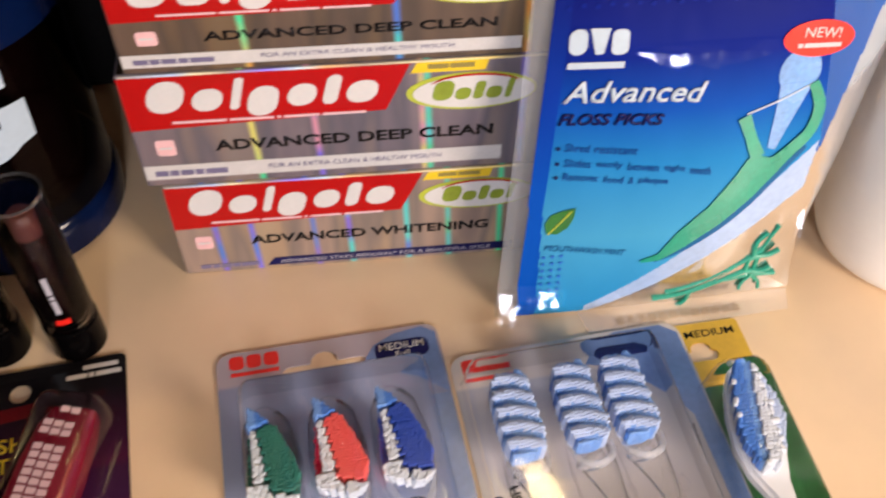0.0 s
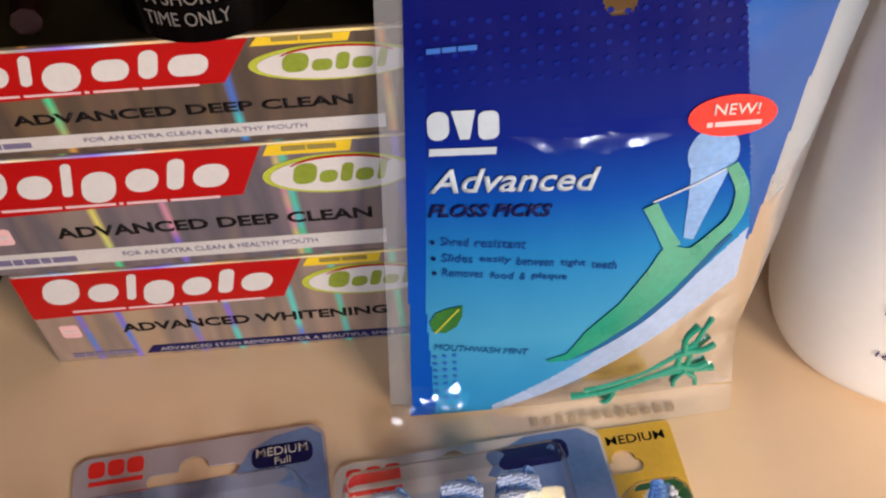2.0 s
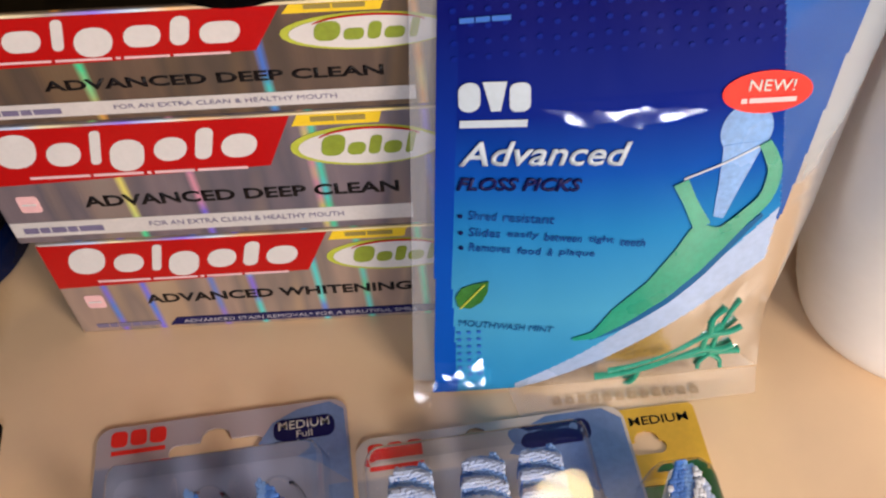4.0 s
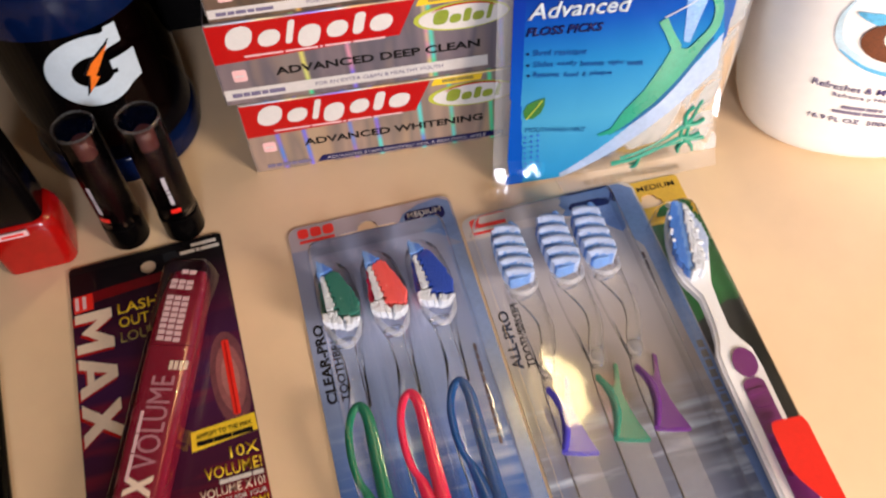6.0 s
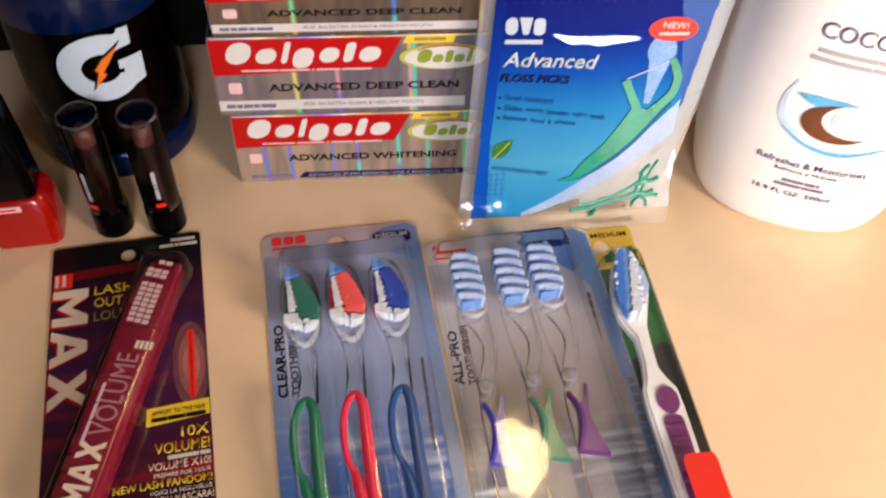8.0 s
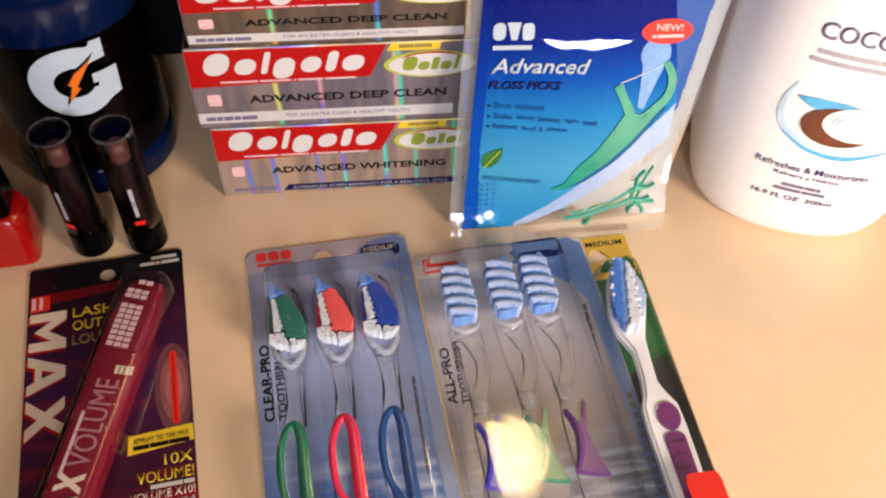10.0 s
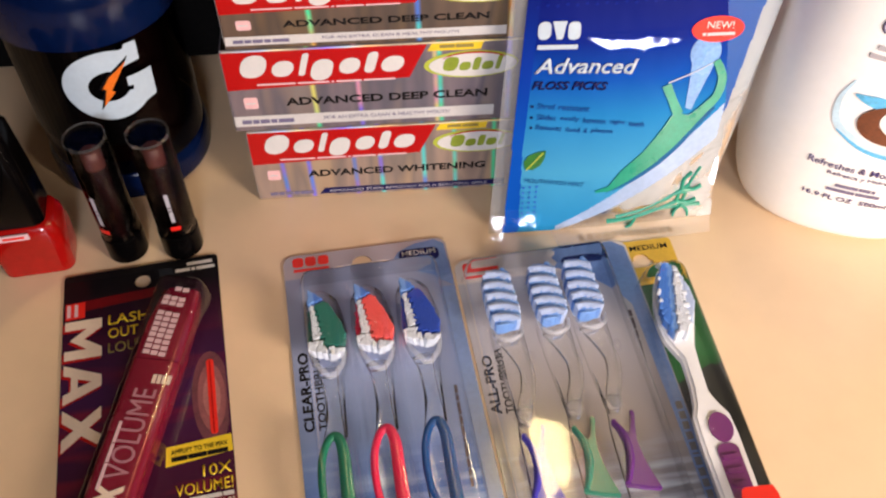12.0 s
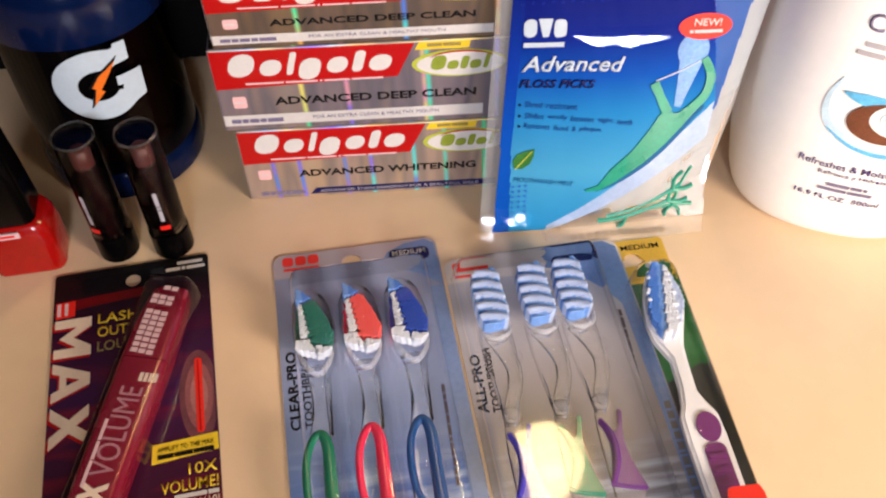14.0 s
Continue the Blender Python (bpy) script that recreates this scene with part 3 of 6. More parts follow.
def toothpaste_box(dx, z, h, d, claim, claim_from, claim_to, foot, foil_mat, label):
    along = Vector((math.cos(radians(BOX_YAW)), math.sin(radians(BOX_YAW)), 0)) * dx
    t = thing("toothpaste_box", pose(BOX_AT[0] + along.x, BOX_AT[1] + along.y, z, 0, 0, BOX_YAW), label, "toothpaste box", "stacked toothpaste boxes")
    L, k = 0.149, h / 0.049
    part("carton", block(0, L, 0, d, 0.0002, h - 0.0002, 0.0007), foil_mat, t, "holographic silver foil carton")
    part("end_flap", block(-0.0004, 0.0, 0.002, d - 0.002, 0.003, h - 0.003), PALE_STRIP, t)
    part("edge_glint_strip", block(0.0012, L - 0.001, -0.0003, 0.0002, h - 0.0011, h - 0.0003), EDGE_GLINTS, t, "foil edge strip with painted rainbow glints")
    top = h - 0.0013
    part("banner", prism([(0.0004, 0.026 * k), (0.0825, 0.0292 * k), (0.0905, top), (0.0004, top)], 0, 0.0001), RED, t, "red banner with slanted end", m=face_at(0.0001))
    # thin sheet that carries the painted dark reflection over the foil top
    part("top_reflection_sheet", prism([(0.0008, 0.0008), (0.135, 0.0008), (0.135, d * 0.97), (0.0008, d * 0.97)], 0, 0.0001), TOP_REFLECTION, t, m=lift(h - 0.0001))
    emblem("banner_mark", 0.0055, 0.0300 * k, 0.0765, 0.0160 * k, WORDMARK, WHITE, t, "white rounded block", face_at(0.00025), 0.25, 0.46)
    part("banner_line", bars(0.014, 0.0285 * k, 0.062, 0.001 * k, (6, 5, 0.4, 4, 5)), ROSE_WHITE, t, m=face_at(0.00025))
    part("tag", prism([(0.0905, 0.0437 * k), (0.1145, 0.0437 * k), (0.1155, top), (0.0925, top)], 0, 0.0001), YELLOW, t, "small yellow tag", m=face_at(0.0001))
    part("tag_text", bars(0.096, 0.0452 * k, 0.015, 0.0018 * k, (5, 6)), DIM_GOLD, t, m=face_at(0.00025))
    part("oval_rim", prism(ellipse(0.1105, 0.0352 * k, 0.0215, 0.0078 * k), 0, 0.0001), LIME, t, m=face_at(0.0001))
    part("oval", prism(ellipse(0.1112, 0.0350 * k, 0.0200, 0.0068 * k), 0, 0.0001), WHITE, t, "white oval badge", m=face_at(0.00025))
    emblem("oval_mark", 0.097, 0.0315 * k, 0.030, 0.0085 * k, OVALMARK, OLIVE, t, "olive green rounded block", face_at(0.0004), 0.2, 0.4)
    arc = ellipse(0.1115, 0.0375 * k, 0.015, 0.005 * k, 14, 20, 160) + ellipse(0.1115, 0.0375 * k, 0.0147, 0.0042 * k, 14, 160, 20)
    part("arc", prism(arc, 0, 0.0001), RED, t, m=face_at(0.0004))
    part("claim", lettering(claim, claim_from, 0.0155 * k, claim_to - claim_from, 0.0047 * k, 0.0001, bold=0.028), BLACK, t, "dark capital lettering", m=face_at(0.0001))
    part("seal", prism(round_rect(0.0065, 0.0145 * k, 0.0128, 0.0215 * k, 0.0012), 0, 0.0001), PINK, t, "pink square seal", m=face_at(0.0001))
    part("seal_text", bars(0.0075, 0.0175 * k, 0.0042, 0.0008, (3, 2)), WHITE, t, m=face_at(0.00025))
    if foot == "navy":
        part("foot_strip", prism([(0.031, 0.0024), (0.126, 0.0024), (0.126, 0.0066), (0.034, 0.0066)], 0, 0.0001), NAVY, t, "navy foot strip", m=face_at(0.0001))
        part("foot_text", lettering("ADVANCED STAIN REMOVAL* FOR A BEAUTIFUL SMILE", 0.036, 0.0035, 0.081, 0.002, 0.0001), SOFT_GREY, t, m=face_at(0.00025))
        part("weight_text", bars(0.006, 0.0030, 0.022, 0.0022, (3, 2, 3, 2, 5)), GREY_PRINT, t, m=face_at(0.0001))
    else:
        part("foot_strip", prism([(0.0006, 0.0035 * k), (0.122, 0.0035 * k), (0.122, 0.0100 * k), (0.0006, 0.0100 * k)], 0, 0.0001), PALE_STRIP, t, "pale foot strip", m=face_at(0.0001))
        part("foot_text", lettering("FOR AN EXTRA CLEAN & HEALTHY MOUTH", 0.042, 0.0060 * k, 0.059, 0.0021 * k, 0.0001), GREY_PRINT, t, m=face_at(0.00025))
        part("weight_text", bars(0.004, 0.0052 * k, 0.024, 0.0024 * k, (3, 2, 3, 2, 5)), GREY_PRINT, t, m=face_at(0.00025))
    return t


toothpaste_box(0.0, 0.0, 0.049, 0.036, "ADVANCED WHITENING", 0.0265, 0.1155, "navy", FOIL, "silver foil toothpaste box with red banner on the table")
toothpaste_box(-0.0042, 0.049, 0.049, 0.036, "ADVANCED DEEP CLEAN", 0.0255, 0.1185, "pale", FOIL_COOL, "silver foil toothpaste box in the middle of the stack")
toothpaste_box(-0.0010, 0.098, 0.0358, 0.049, "ADVANCED DEEP CLEAN", 0.0260, 0.1140, "pale", FOIL_DIM, "toothpaste box lying narrow side out on the stack")


# ---- bag of floss picks ----
BAG_LEAN, BAG_H, CREASE = -9.0, 0.160, 0.00035


def lengthwise(q):
    """The bag's fullness from its base (0) to its flat top seal (1)."""
    if q < 0.7:
        return math.sin(math.pi * (max(0.0, q) * 1.05 + 0.02)) ** 0.7
    k = min(1.0, (q - 0.7) / 0.28)
    return 0.790 * (1 - k) ** 2 * (1 + 1.1 * k)


def bag_right(v):
    """The right edge of the bag: pinched near the base, flaring to the top."""
    marks = ((0.0, 0.1115), (0.012, 0.1100), (0.026, 0.1085), (0.045, 0.1115), (0.065, 0.1145), (0.090, 0.1168), (0.115, 0.1195), (0.140, 0.1230), (0.161, 0.1250))
    for (v0, r0), (v1, r1) in zip(marks, marks[1:]):
        if v <= v1:
            return r0 + (r1 - r0) * max(0.0, v - v0) / (v1 - v0)
    return marks[-1][1]


def bag_wide(v):
    return bag_right(v) + 0.003 - 0.05 * v


def bag_y(u, v, front=True):
    """How far the front (or back) film of the bag stands out at u, v."""
    s, q = (u + 0.003 - 0.05 * v) / bag_wide(v), max(0.0, min(1.0, v / BAG_H))
    s = max(0.0, min(1.0, s))
    swell = (math.sin(math.pi * s) ** 0.8) * lengthwise(q) * (1.25 - 0.9 * q)
    crease = 0.0004 * noise.noise((u * 55, v * 38, 1.7)) + 0.0001 * noise.noise((u * 160, v * 110, 5.1))
    fold = 0.0
    # a soft crease in the film above the title
    wave = 0.0012 * math.sin(u * 170) + 0.0004 * math.sin(u * 430 + 1)
    run = max(0.0, min(1.0, (0.023 - abs(u - 0.057)) / 0.006))
    rise = max(0.0, min(1.0, (v - 0.045) / 0.0605))
    drop = max(0.0, min(1.0, (0.1100 + wave - v) / 0.0042))
    fold += CREASE * run * rise ** 1.5 * drop
    run = max(0.0, 1 - ((u - 0.008) / 0.014) ** 2) ** 0.5
    fold += 0.0034 * run * min(1.0, v / 0.0095) * max(0.0, min(1.0, (0.0145 + wave * 1.5 - v) / 0.0048))
    edge = min(1, s * 9, (1 - s) * 9, q * 12)
    return (-0.0088 * swell - crease * edge * 1.6 - fold) if front else (0.004 * swell + 0.0008 + crease * edge)


def bag_sheet(inside, front, lift_by=0.0, nu=200, nv=260):
    bm = bmesh.new()
    grid = {}
    for j in range(nv + 1):
        v = BAG_H * j / nv
        for i in range(nu + 1):
            u = -0.003 + 0.05 * v + bag_wide(v) * i / nu
            grid[i, j] = bm.verts.new((u, bag_y(u, v, front) - lift_by, v))
    for j in range(nv):
        for i in range(nu):
            q = [grid[i, j], grid[i + 1, j], grid[i + 1, j + 1], grid[i, j + 1]]
            c = sum((p.co for p in q), Vector()) / 4
            if inside(c.x, c.z):
                bm.faces.new(q)
    bmesh.ops.delete(bm, geom=[v for v in bm.verts if not v.link_faces], context="VERTS")
    return bm


def print_edge(u):
    k = max(0.0, u - 0.026)
    return -0.006 + 0.25 * k + 5.4 * k * k


def flat_v(u, v):
    """The height on the flat bag that shows at v on the swollen film."""
    return v - 1.0 * (0.003 - bag_y(u, v))


def in_print(u, v):
    hole = (u - 0.0615) ** 2 + (v - 0.1430) ** 2 > 0.0042 ** 2
    return u > 0.0035 + 0.05 * v and flat_v(u, v) > print_edge(u) and u < min(0.1035, 0.093 + (0.134 - v) * 0.17) and hole


def in_edge(u, v):
    return in_print(u, v) and u < 0.0085 + 0.05 * v + 0.003 * max(0, 0.05 - v) / 0.05


def in_band(u, v):
    return in_print(u, v) and u > 0.030 and flat_v(u, v) < print_edge(u) + 0.003 + 0.22 * (u - 0.030)


def in_tint(u, v):
    return not in_print(u, v) and u > 0.090 and v > 0.066 and u < 0.1055 + 0.145 * (v - 0.073)


def on_bag(bm, out):
    """Lay a drawing made in u, v of the flat bag on the swelling front film."""
    for p in bm.verts:
        u, h, d = p.co
        v = h
        for _ in range(6):
            v = h + 0.90 * (0.003 - bag_y(u, v))
        p.co = (u, bag_y(u, v) - out - d, v)
    return bm


def fine(bm, size=0.004):
    for _ in range(4):
        long = [e for e in bm.edges if e.calc_length() > size]
        if not long:
            break
        bmesh.ops.subdivide_edges(bm, edges=long, cuts=1)
        bmesh.ops.triangulate(bm, faces=bm.faces[:])
    return bm


bag = thing("floss_pick_bag", pose(0.2862, 0.3462, 0.0012, 0, 0, 9.9) @ pose(0, 0, 0, BAG_LEAN, 0, 0), "blue printed plastic bag of floss picks leaning on boxes", "floss pick bag")
HOLE = lambda u, v: (u - 0.0615) ** 2 + (v - 0.1430) ** 2 > 0.0042 ** 2
part("clear_side", bag_sheet(lambda u, v: not in_print(u, v) and u < 0.020 and HOLE(u, v), True), BAG_CLEAR, bag, "clear sealed side strip", smooth=True)
part("clear_front", bag_sheet(lambda u, v: not in_print(u, v) and not in_tint(u, v) and u >= 0.020 and HOLE(u, v), True), BAG_VEIL, bag, "milky crumpled film", smooth=True)
part("back_film", bag_sheet(HOLE, False), BAG_CLEAR, bag, smooth=True)
part("printed_film", bag_sheet(lambda u, v: in_print(u, v) and not in_edge(u, v) and not in_band(u, v), True, 0.0001), BAG_PRINT, bag, "glossy blue printed film", smooth=True)
part("tinted_film", bag_sheet(in_tint, True), BAG_TINT, bag, "blue tinted see-through film", smooth=True)
part("printed_edge", bag_sheet(in_edge, True, 0.0001), BAG_EDGE, bag, smooth=True)
part("printed_band", bag_sheet(in_band, True, 0.0001), BAG_BAND, bag, "pale lavender curved band", smooth=True)
for shape in (round_rect(0.0146, 0.1050, 0.0200, 0.1136, 0.0026), [(0.0206, 0.1134), (0.0266, 0.1130), (0.0250, 0.1045), (0.0226, 0.1046)], round_rect(0.0272, 0.1038, 0.0324, 0.1124, 0.0020)):
    part("bag_mark", on_bag(fine(prism(shape, 0, 0.0001), 0.002), 0.0005), PALE_LOGO, bag, "white plain block")
part("bag_mark_line", on_bag(bars(0.0146, 0.1005, 0.0170, 0.0022, (8,), turn=-5), 0.0005), PALE_LOGO, bag)
part("bag_title", on_bag(fine(lettering("Advanced", 0.0140, 0.0885, 0.0440, 0.0078, 0.0001, turn=-6, shear=0.2, bold=0.016)), 0.0006), PALE_LOGO, bag, "pale slanted lettering")
part("bag_subtitle", on_bag(fine(lettering("FLOSS PICKS", 0.0132, 0.0805, 0.0328, 0.0043, 0.0001, turn=-7, shear=0.2, bold=0.03)), 0.0006), NAVY, bag)
for at, words, wide in ((0.0700, "Shred resistant", 0.0235), (0.0640, "Slides easily between tight teeth", 0.0490), (0.0585, "Removes food & plaque", 0.0350)):
    part("bag_bullet", on_bag(prism(ellipse(0.0140, at + 0.0014, 0.0007, 0.0007, 8), 0, 0.0001), 0.0005), NAVY, bag)
    pitch, x = wide / len(words), 0.0160
    for word in words.split():
        part("bag_word", on_bag(fine(lettering(word, x, at - (x - 0.016) * 0.19, pitch * (len(word) - 0.1), 0.0030 if word[0] in "SR" or len(word) > 4 else 0.0026, 0.0001, turn=-10)), 0.0005), BAG_TEXT, bag)
        x += pitch * (len(word) + 1)
leaf = [(0.0125, 0.0365), (0.0118, 0.0405), (0.0135, 0.0440), (0.0170, 0.0455), (0.0215, 0.0462), (0.0212, 0.0420), (0.0195, 0.0380), (0.0160, 0.0355)]
part("leaf_print", on_bag(fine(prism(leaf, 0, 0.0001)), 0.0005), LEAF_GREEN, bag, "dark green mint leaf")
part("leaf_vein", on_bag(fine(prism([(0.0128, 0.0360), (0.0134, 0.0358), (0.0205, 0.0450), (0.0200, 0.0453)], 0, 0.0001)), 0.0007), LIME, bag)
part("flavour_text", on_bag(fine(lettering("MOUTHWASH MINT", 0.0125, 0.0285, 0.0285, 0.0026, 0.0001, turn=-12)), 0.0005), MINT_DARK, bag)
part("seal_text", on_bag(bars(0.0155, 0.130, 0.012, 0.0014, (3, 3, 4)), 0.0005), DOT_INK, bag)
part("star_badge", on_bag(fine(prism(ellipse(0.0925, 0.1042, 0.0122, 0.0064), 0, 0.0001)), 0.0005), RED_BRIGHT, bag, "red oval badge")
part("badge_text", on_bag(fine(lettering("NEW!", 0.0870, 0.1048, 0.0125, 0.0035, 0.0001, turn=-2, bold=0.006)), 0.0008), WHITE, bag)
part("badge_line", on_bag(bars(0.0855, 0.1012, 0.0150, 0.0015, (1, 8)), 0.0008), ROSE_WHITE, bag)
flap = [(0.028, -0.0005), (0.111, -0.0005), (0.108, -0.010), (0.031, -0.0135)]
part("bottom_flap", prism(flap, 0, 0.0002), BAG_CLEAR, bag, "clear flap lying on the table", m=pose(0, 0, -0.0008, -BAG_LEAN, 0, 0))
for i in range(12):
    part("code_stroke", prism([(0.042 + 0.0041 * i, -0.0088), (0.0448 + 0.0041 * i, -0.0086), (0.0446 + 0.0041 * i, -0.0056), (0.0424 + 0.0041 * i, -0.0058)], 0, 0.0001, [[(0.0430 + 0.0041 * i, -0.0080), (0.0430 + 0.0041 * i, -0.0066), (0.0440 + 0.0041 * i, -0.0066), (0.0440 + 0.0041 * i, -0.0080)]]), FAINT_BROWN, bag, m=pose(0, 0, -0.0005, -BAG_LEAN, 0, 0))
for i in range(7):
    for j in range(3):
        part("dot_print", on_bag(prism(ellipse(0.0125 + 0.0030 * j, 0.006 + 0.0032 * i, 0.0007, 0.0007, 8), 0, 0.0001), 0.0004), DOT_INK, bag)


def ribbon(points, widths, n=5):
    """The outline of a stroke of changing width."""
    P = smooth_line([(*p, 0) for p in points], n)
    m = len(P) - 1
    L, R = [], []
    for i, p in enumerate(P):
        d = (P[min(i + 1, m)] - P[max(i - 1, 0)]).normalized()
        f = i / m * (len(widths) - 1)
        k = min(int(f), len(widths) - 2)
        w = widths[k] + (widths[k + 1] - widths[k]) * (f - k)
        L.append((p.x - d.y * w, p.y + d.x * w))
        R.append((p.x + d.y * w, p.y - d.x * w))
    return L + R[::-1]


part("pick_print_shade", on_bag(fine(prism(ribbon([(0.0520, 0.0182), (0.0620, 0.0232), (0.0735, 0.0325), (0.0826, 0.0425), (0.0900, 0.0525), (0.0985, 0.0635)], [0.0004, 0.0013, 0.0017, 0.0017, 0.0015, 0.0006]), 0, 0.0001)), 0.0004), MINT_DARK, bag)
handle = [(0.0466, 0.0196), (0.0470, 0.0184), (0.0535, 0.0186), (0.0617, 0.0237), (0.0729, 0.0329), (0.0821, 0.0431), (0.0894, 0.0531), (0.0940, 0.0600), (0.0890, 0.0605), (0.0850, 0.0602), (0.0805, 0.0618), (0.0775, 0.0600), (0.0742, 0.0531), (0.0670, 0.0409), (0.0578, 0.0305), (0.0525, 0.0216)]
part("pick_print", on_bag(fine(prism(handle, 0, 0.0001)), 0.0006), MINT, bag, "printed green floss pick")
part("pick_print_arm", on_bag(fine(prism(ribbon([(0.0880, 0.0582), (0.0930, 0.0632), (0.0980, 0.0700), (0.0989, 0.0785), (0.0967, 0.0845), (0.0943, 0.0885)], [0.0027, 0.0025, 0.0022, 0.0021, 0.0020, 0.0017]), 0, 0.0001)), 0.0008), MINT, bag)
part("pick_print_arm", on_bag(fine(prism(ribbon([(0.0728, 0.0770), (0.0762, 0.0700), (0.0808, 0.0610)], [0.0022, 0.0020, 0.0026]), 0, 0.0001)), 0.0008), MINT, bag)
part("floss_print", on_bag(fine(prism(ribbon([(0.0735, 0.0780), (0.0840, 0.0825), (0.0940, 0.0880)], [0.0003, 0.0003, 0.0003]), 0, 0.0001)), 0.0006), PALE_LOGO, bag)
part("tooth_print", on_bag(fine(prism(ellipse(0.0888, 0.0925, 0.0072, 0.0085, 32), 0, 0.0001), 0.003), 0.0002), TOOTH_INK, bag, "pale printed tooth")
part("tooth_root", on_bag(fine(prism([(0.0838, 0.0640), (0.0868, 0.0630), (0.0905, 0.0760), (0.0945, 0.0890), (0.0830, 0.0880), (0.0836, 0.0760)], 0, 0.0001), 0.003), 0.0003), TOOTH_INK, bag)
field = bmesh.new()
for i in range(20):
    for j in range(5):
        merge(field, prism(ellipse(0.0140 + 0.0041 * i, 0.1205 + 0.0043 * j + 0.0006 * (i % 2) - 0.00008 * i, 0.0008, 0.0008, 8), 0, 0.0001))
tagged(part("dot_field", on_bag(field, 0.0003), DIM_DOT, bag, "faint rows of blue dots"), kind="stuff")


def wrinkle(outline, fu, fv, rough):
    """A small glossy wrinkle of the film, added just proud of the bag and tipped by the slopes fu and fv to mirror the
    cool lamp.
    """
    bm = bmesh.new()
    bm.faces.new([bm.verts.new((u, 0, v)) for u, v in outline])
    bmesh.ops.triangulate(bm, faces=bm.faces[:])
    fine(bm, 0.0014)
    for p in bm.verts:
        u, v = p.co.x, p.co.z
        p.co.y = fu * u + fv * v + rough * noise.noise((u * 260, v * 260, 3.3))
    out = max(p.co.y - bag_y(p.co.x, p.co.z) for p in bm.verts) + 0.0006
    for p in bm.verts:
        p.co.y -= out
    part("film_wrinkle", bm, WRINKLE, bag, "shiny wrinkle in the film", True)


for edge in ([(0.0350, 0.1100), (0.0390, 0.1085), (0.0425, 0.1065), (0.0478, 0.1055), (0.0480, 0.1090), (0.0420, 0.1098)],
             [(0.0482, 0.1055), (0.0530, 0.1062), (0.0560, 0.1050), (0.0600, 0.1046), (0.0598, 0.1090), (0.0580, 0.1094), (0.0530, 0.1085), (0.0484, 0.1090)],
             [(0.0604, 0.1046), (0.0690, 0.1060), (0.0760, 0.1085), (0.0700, 0.1090), (0.0640, 0.1086), (0.0602, 0.1092)]):
    wrinkle(edge, -0.165, 0.332, 0.00010)
wrinkle([(-0.0030, 0.0030), (0.0022, 0.0026), (0.0034, 0.0070), (0.0050, 0.0095), (0.0032, 0.0135), (-0.0022, 0.0140)], -0.07, 0.53, 0.00016)
wrinkle([(0.0065, 0.0150), (0.0085, 0.0120), (0.0120, 0.0105), (0.0150, 0.0110), (0.0185, 0.0100), (0.0200, 0.0125), (0.0188, 0.0160), (0.0192, 0.0195), (0.0170, 0.0180), (0.0150, 0.0150), (0.0125, 0.0162), (0.0095, 0.0142)], -0.08, 0.53, 0.00018)
wrinkle([(0.1030, 0.0270), (0.1052, 0.0262), (0.1066, 0.0310), (0.1072, 0.0370), (0.1066, 0.0400), (0.1052, 0.0370), (0.1042, 0.0320)], -0.27, 0.44, 0.00016)


def floss_pick(u, v, turn, size):
    bm = sweep(smooth_line([(0, 0, 0), (0.018, 0.001, 0), (0.036, 0.006, 0), (0.048, 0.010, 0)]), 0.0016, 8)
    merge(bm, sweep(smooth_line([(0.048, 0.010, 0), (0.056, 0.008, 0), (0.062, 0.010, 0)]), 0.0015, 8))
    merge(bm, sweep(smooth_line([(0.048, 0.010, 0), (0.050, 0.019, 0), (0.056, 0.024, 0)]), 0.0015, 8))
    return part("floss_pick", bm, MINT, bag, "green plastic floss pick seen through film", True, Matrix.Translation((u, bag_y(u, v) * 0.7 - 0.001, v)) @ FACE @ pose(0, 0, 0, 0, 0, turn) @ Matrix.Scale(size, 4))


for u, v, turn, size in ((0.056, 0.0040, 4, 0.72), (0.060, 0.0075, 12, 0.70), (0.103, 0.0100, 176, 0.66), (0.099, 0.0340, 244, 0.50), (0.066, 0.0050, 20, 0.55)):
    floss_pick(u, v, turn, size)


# ---- toothbrush packs ----
rng_t = random.Random(11)


def inside(outline, x, y):
    hit = False
    for (x0, y0), (x1, y1) in zip(outline, outline[1:] + outline[:1]):
        if (y0 > y) != (y1 > y) and x < x0 + (x1 - x0) * (y - y0) / (y1 - y0):
            hit = not hit
    return hit


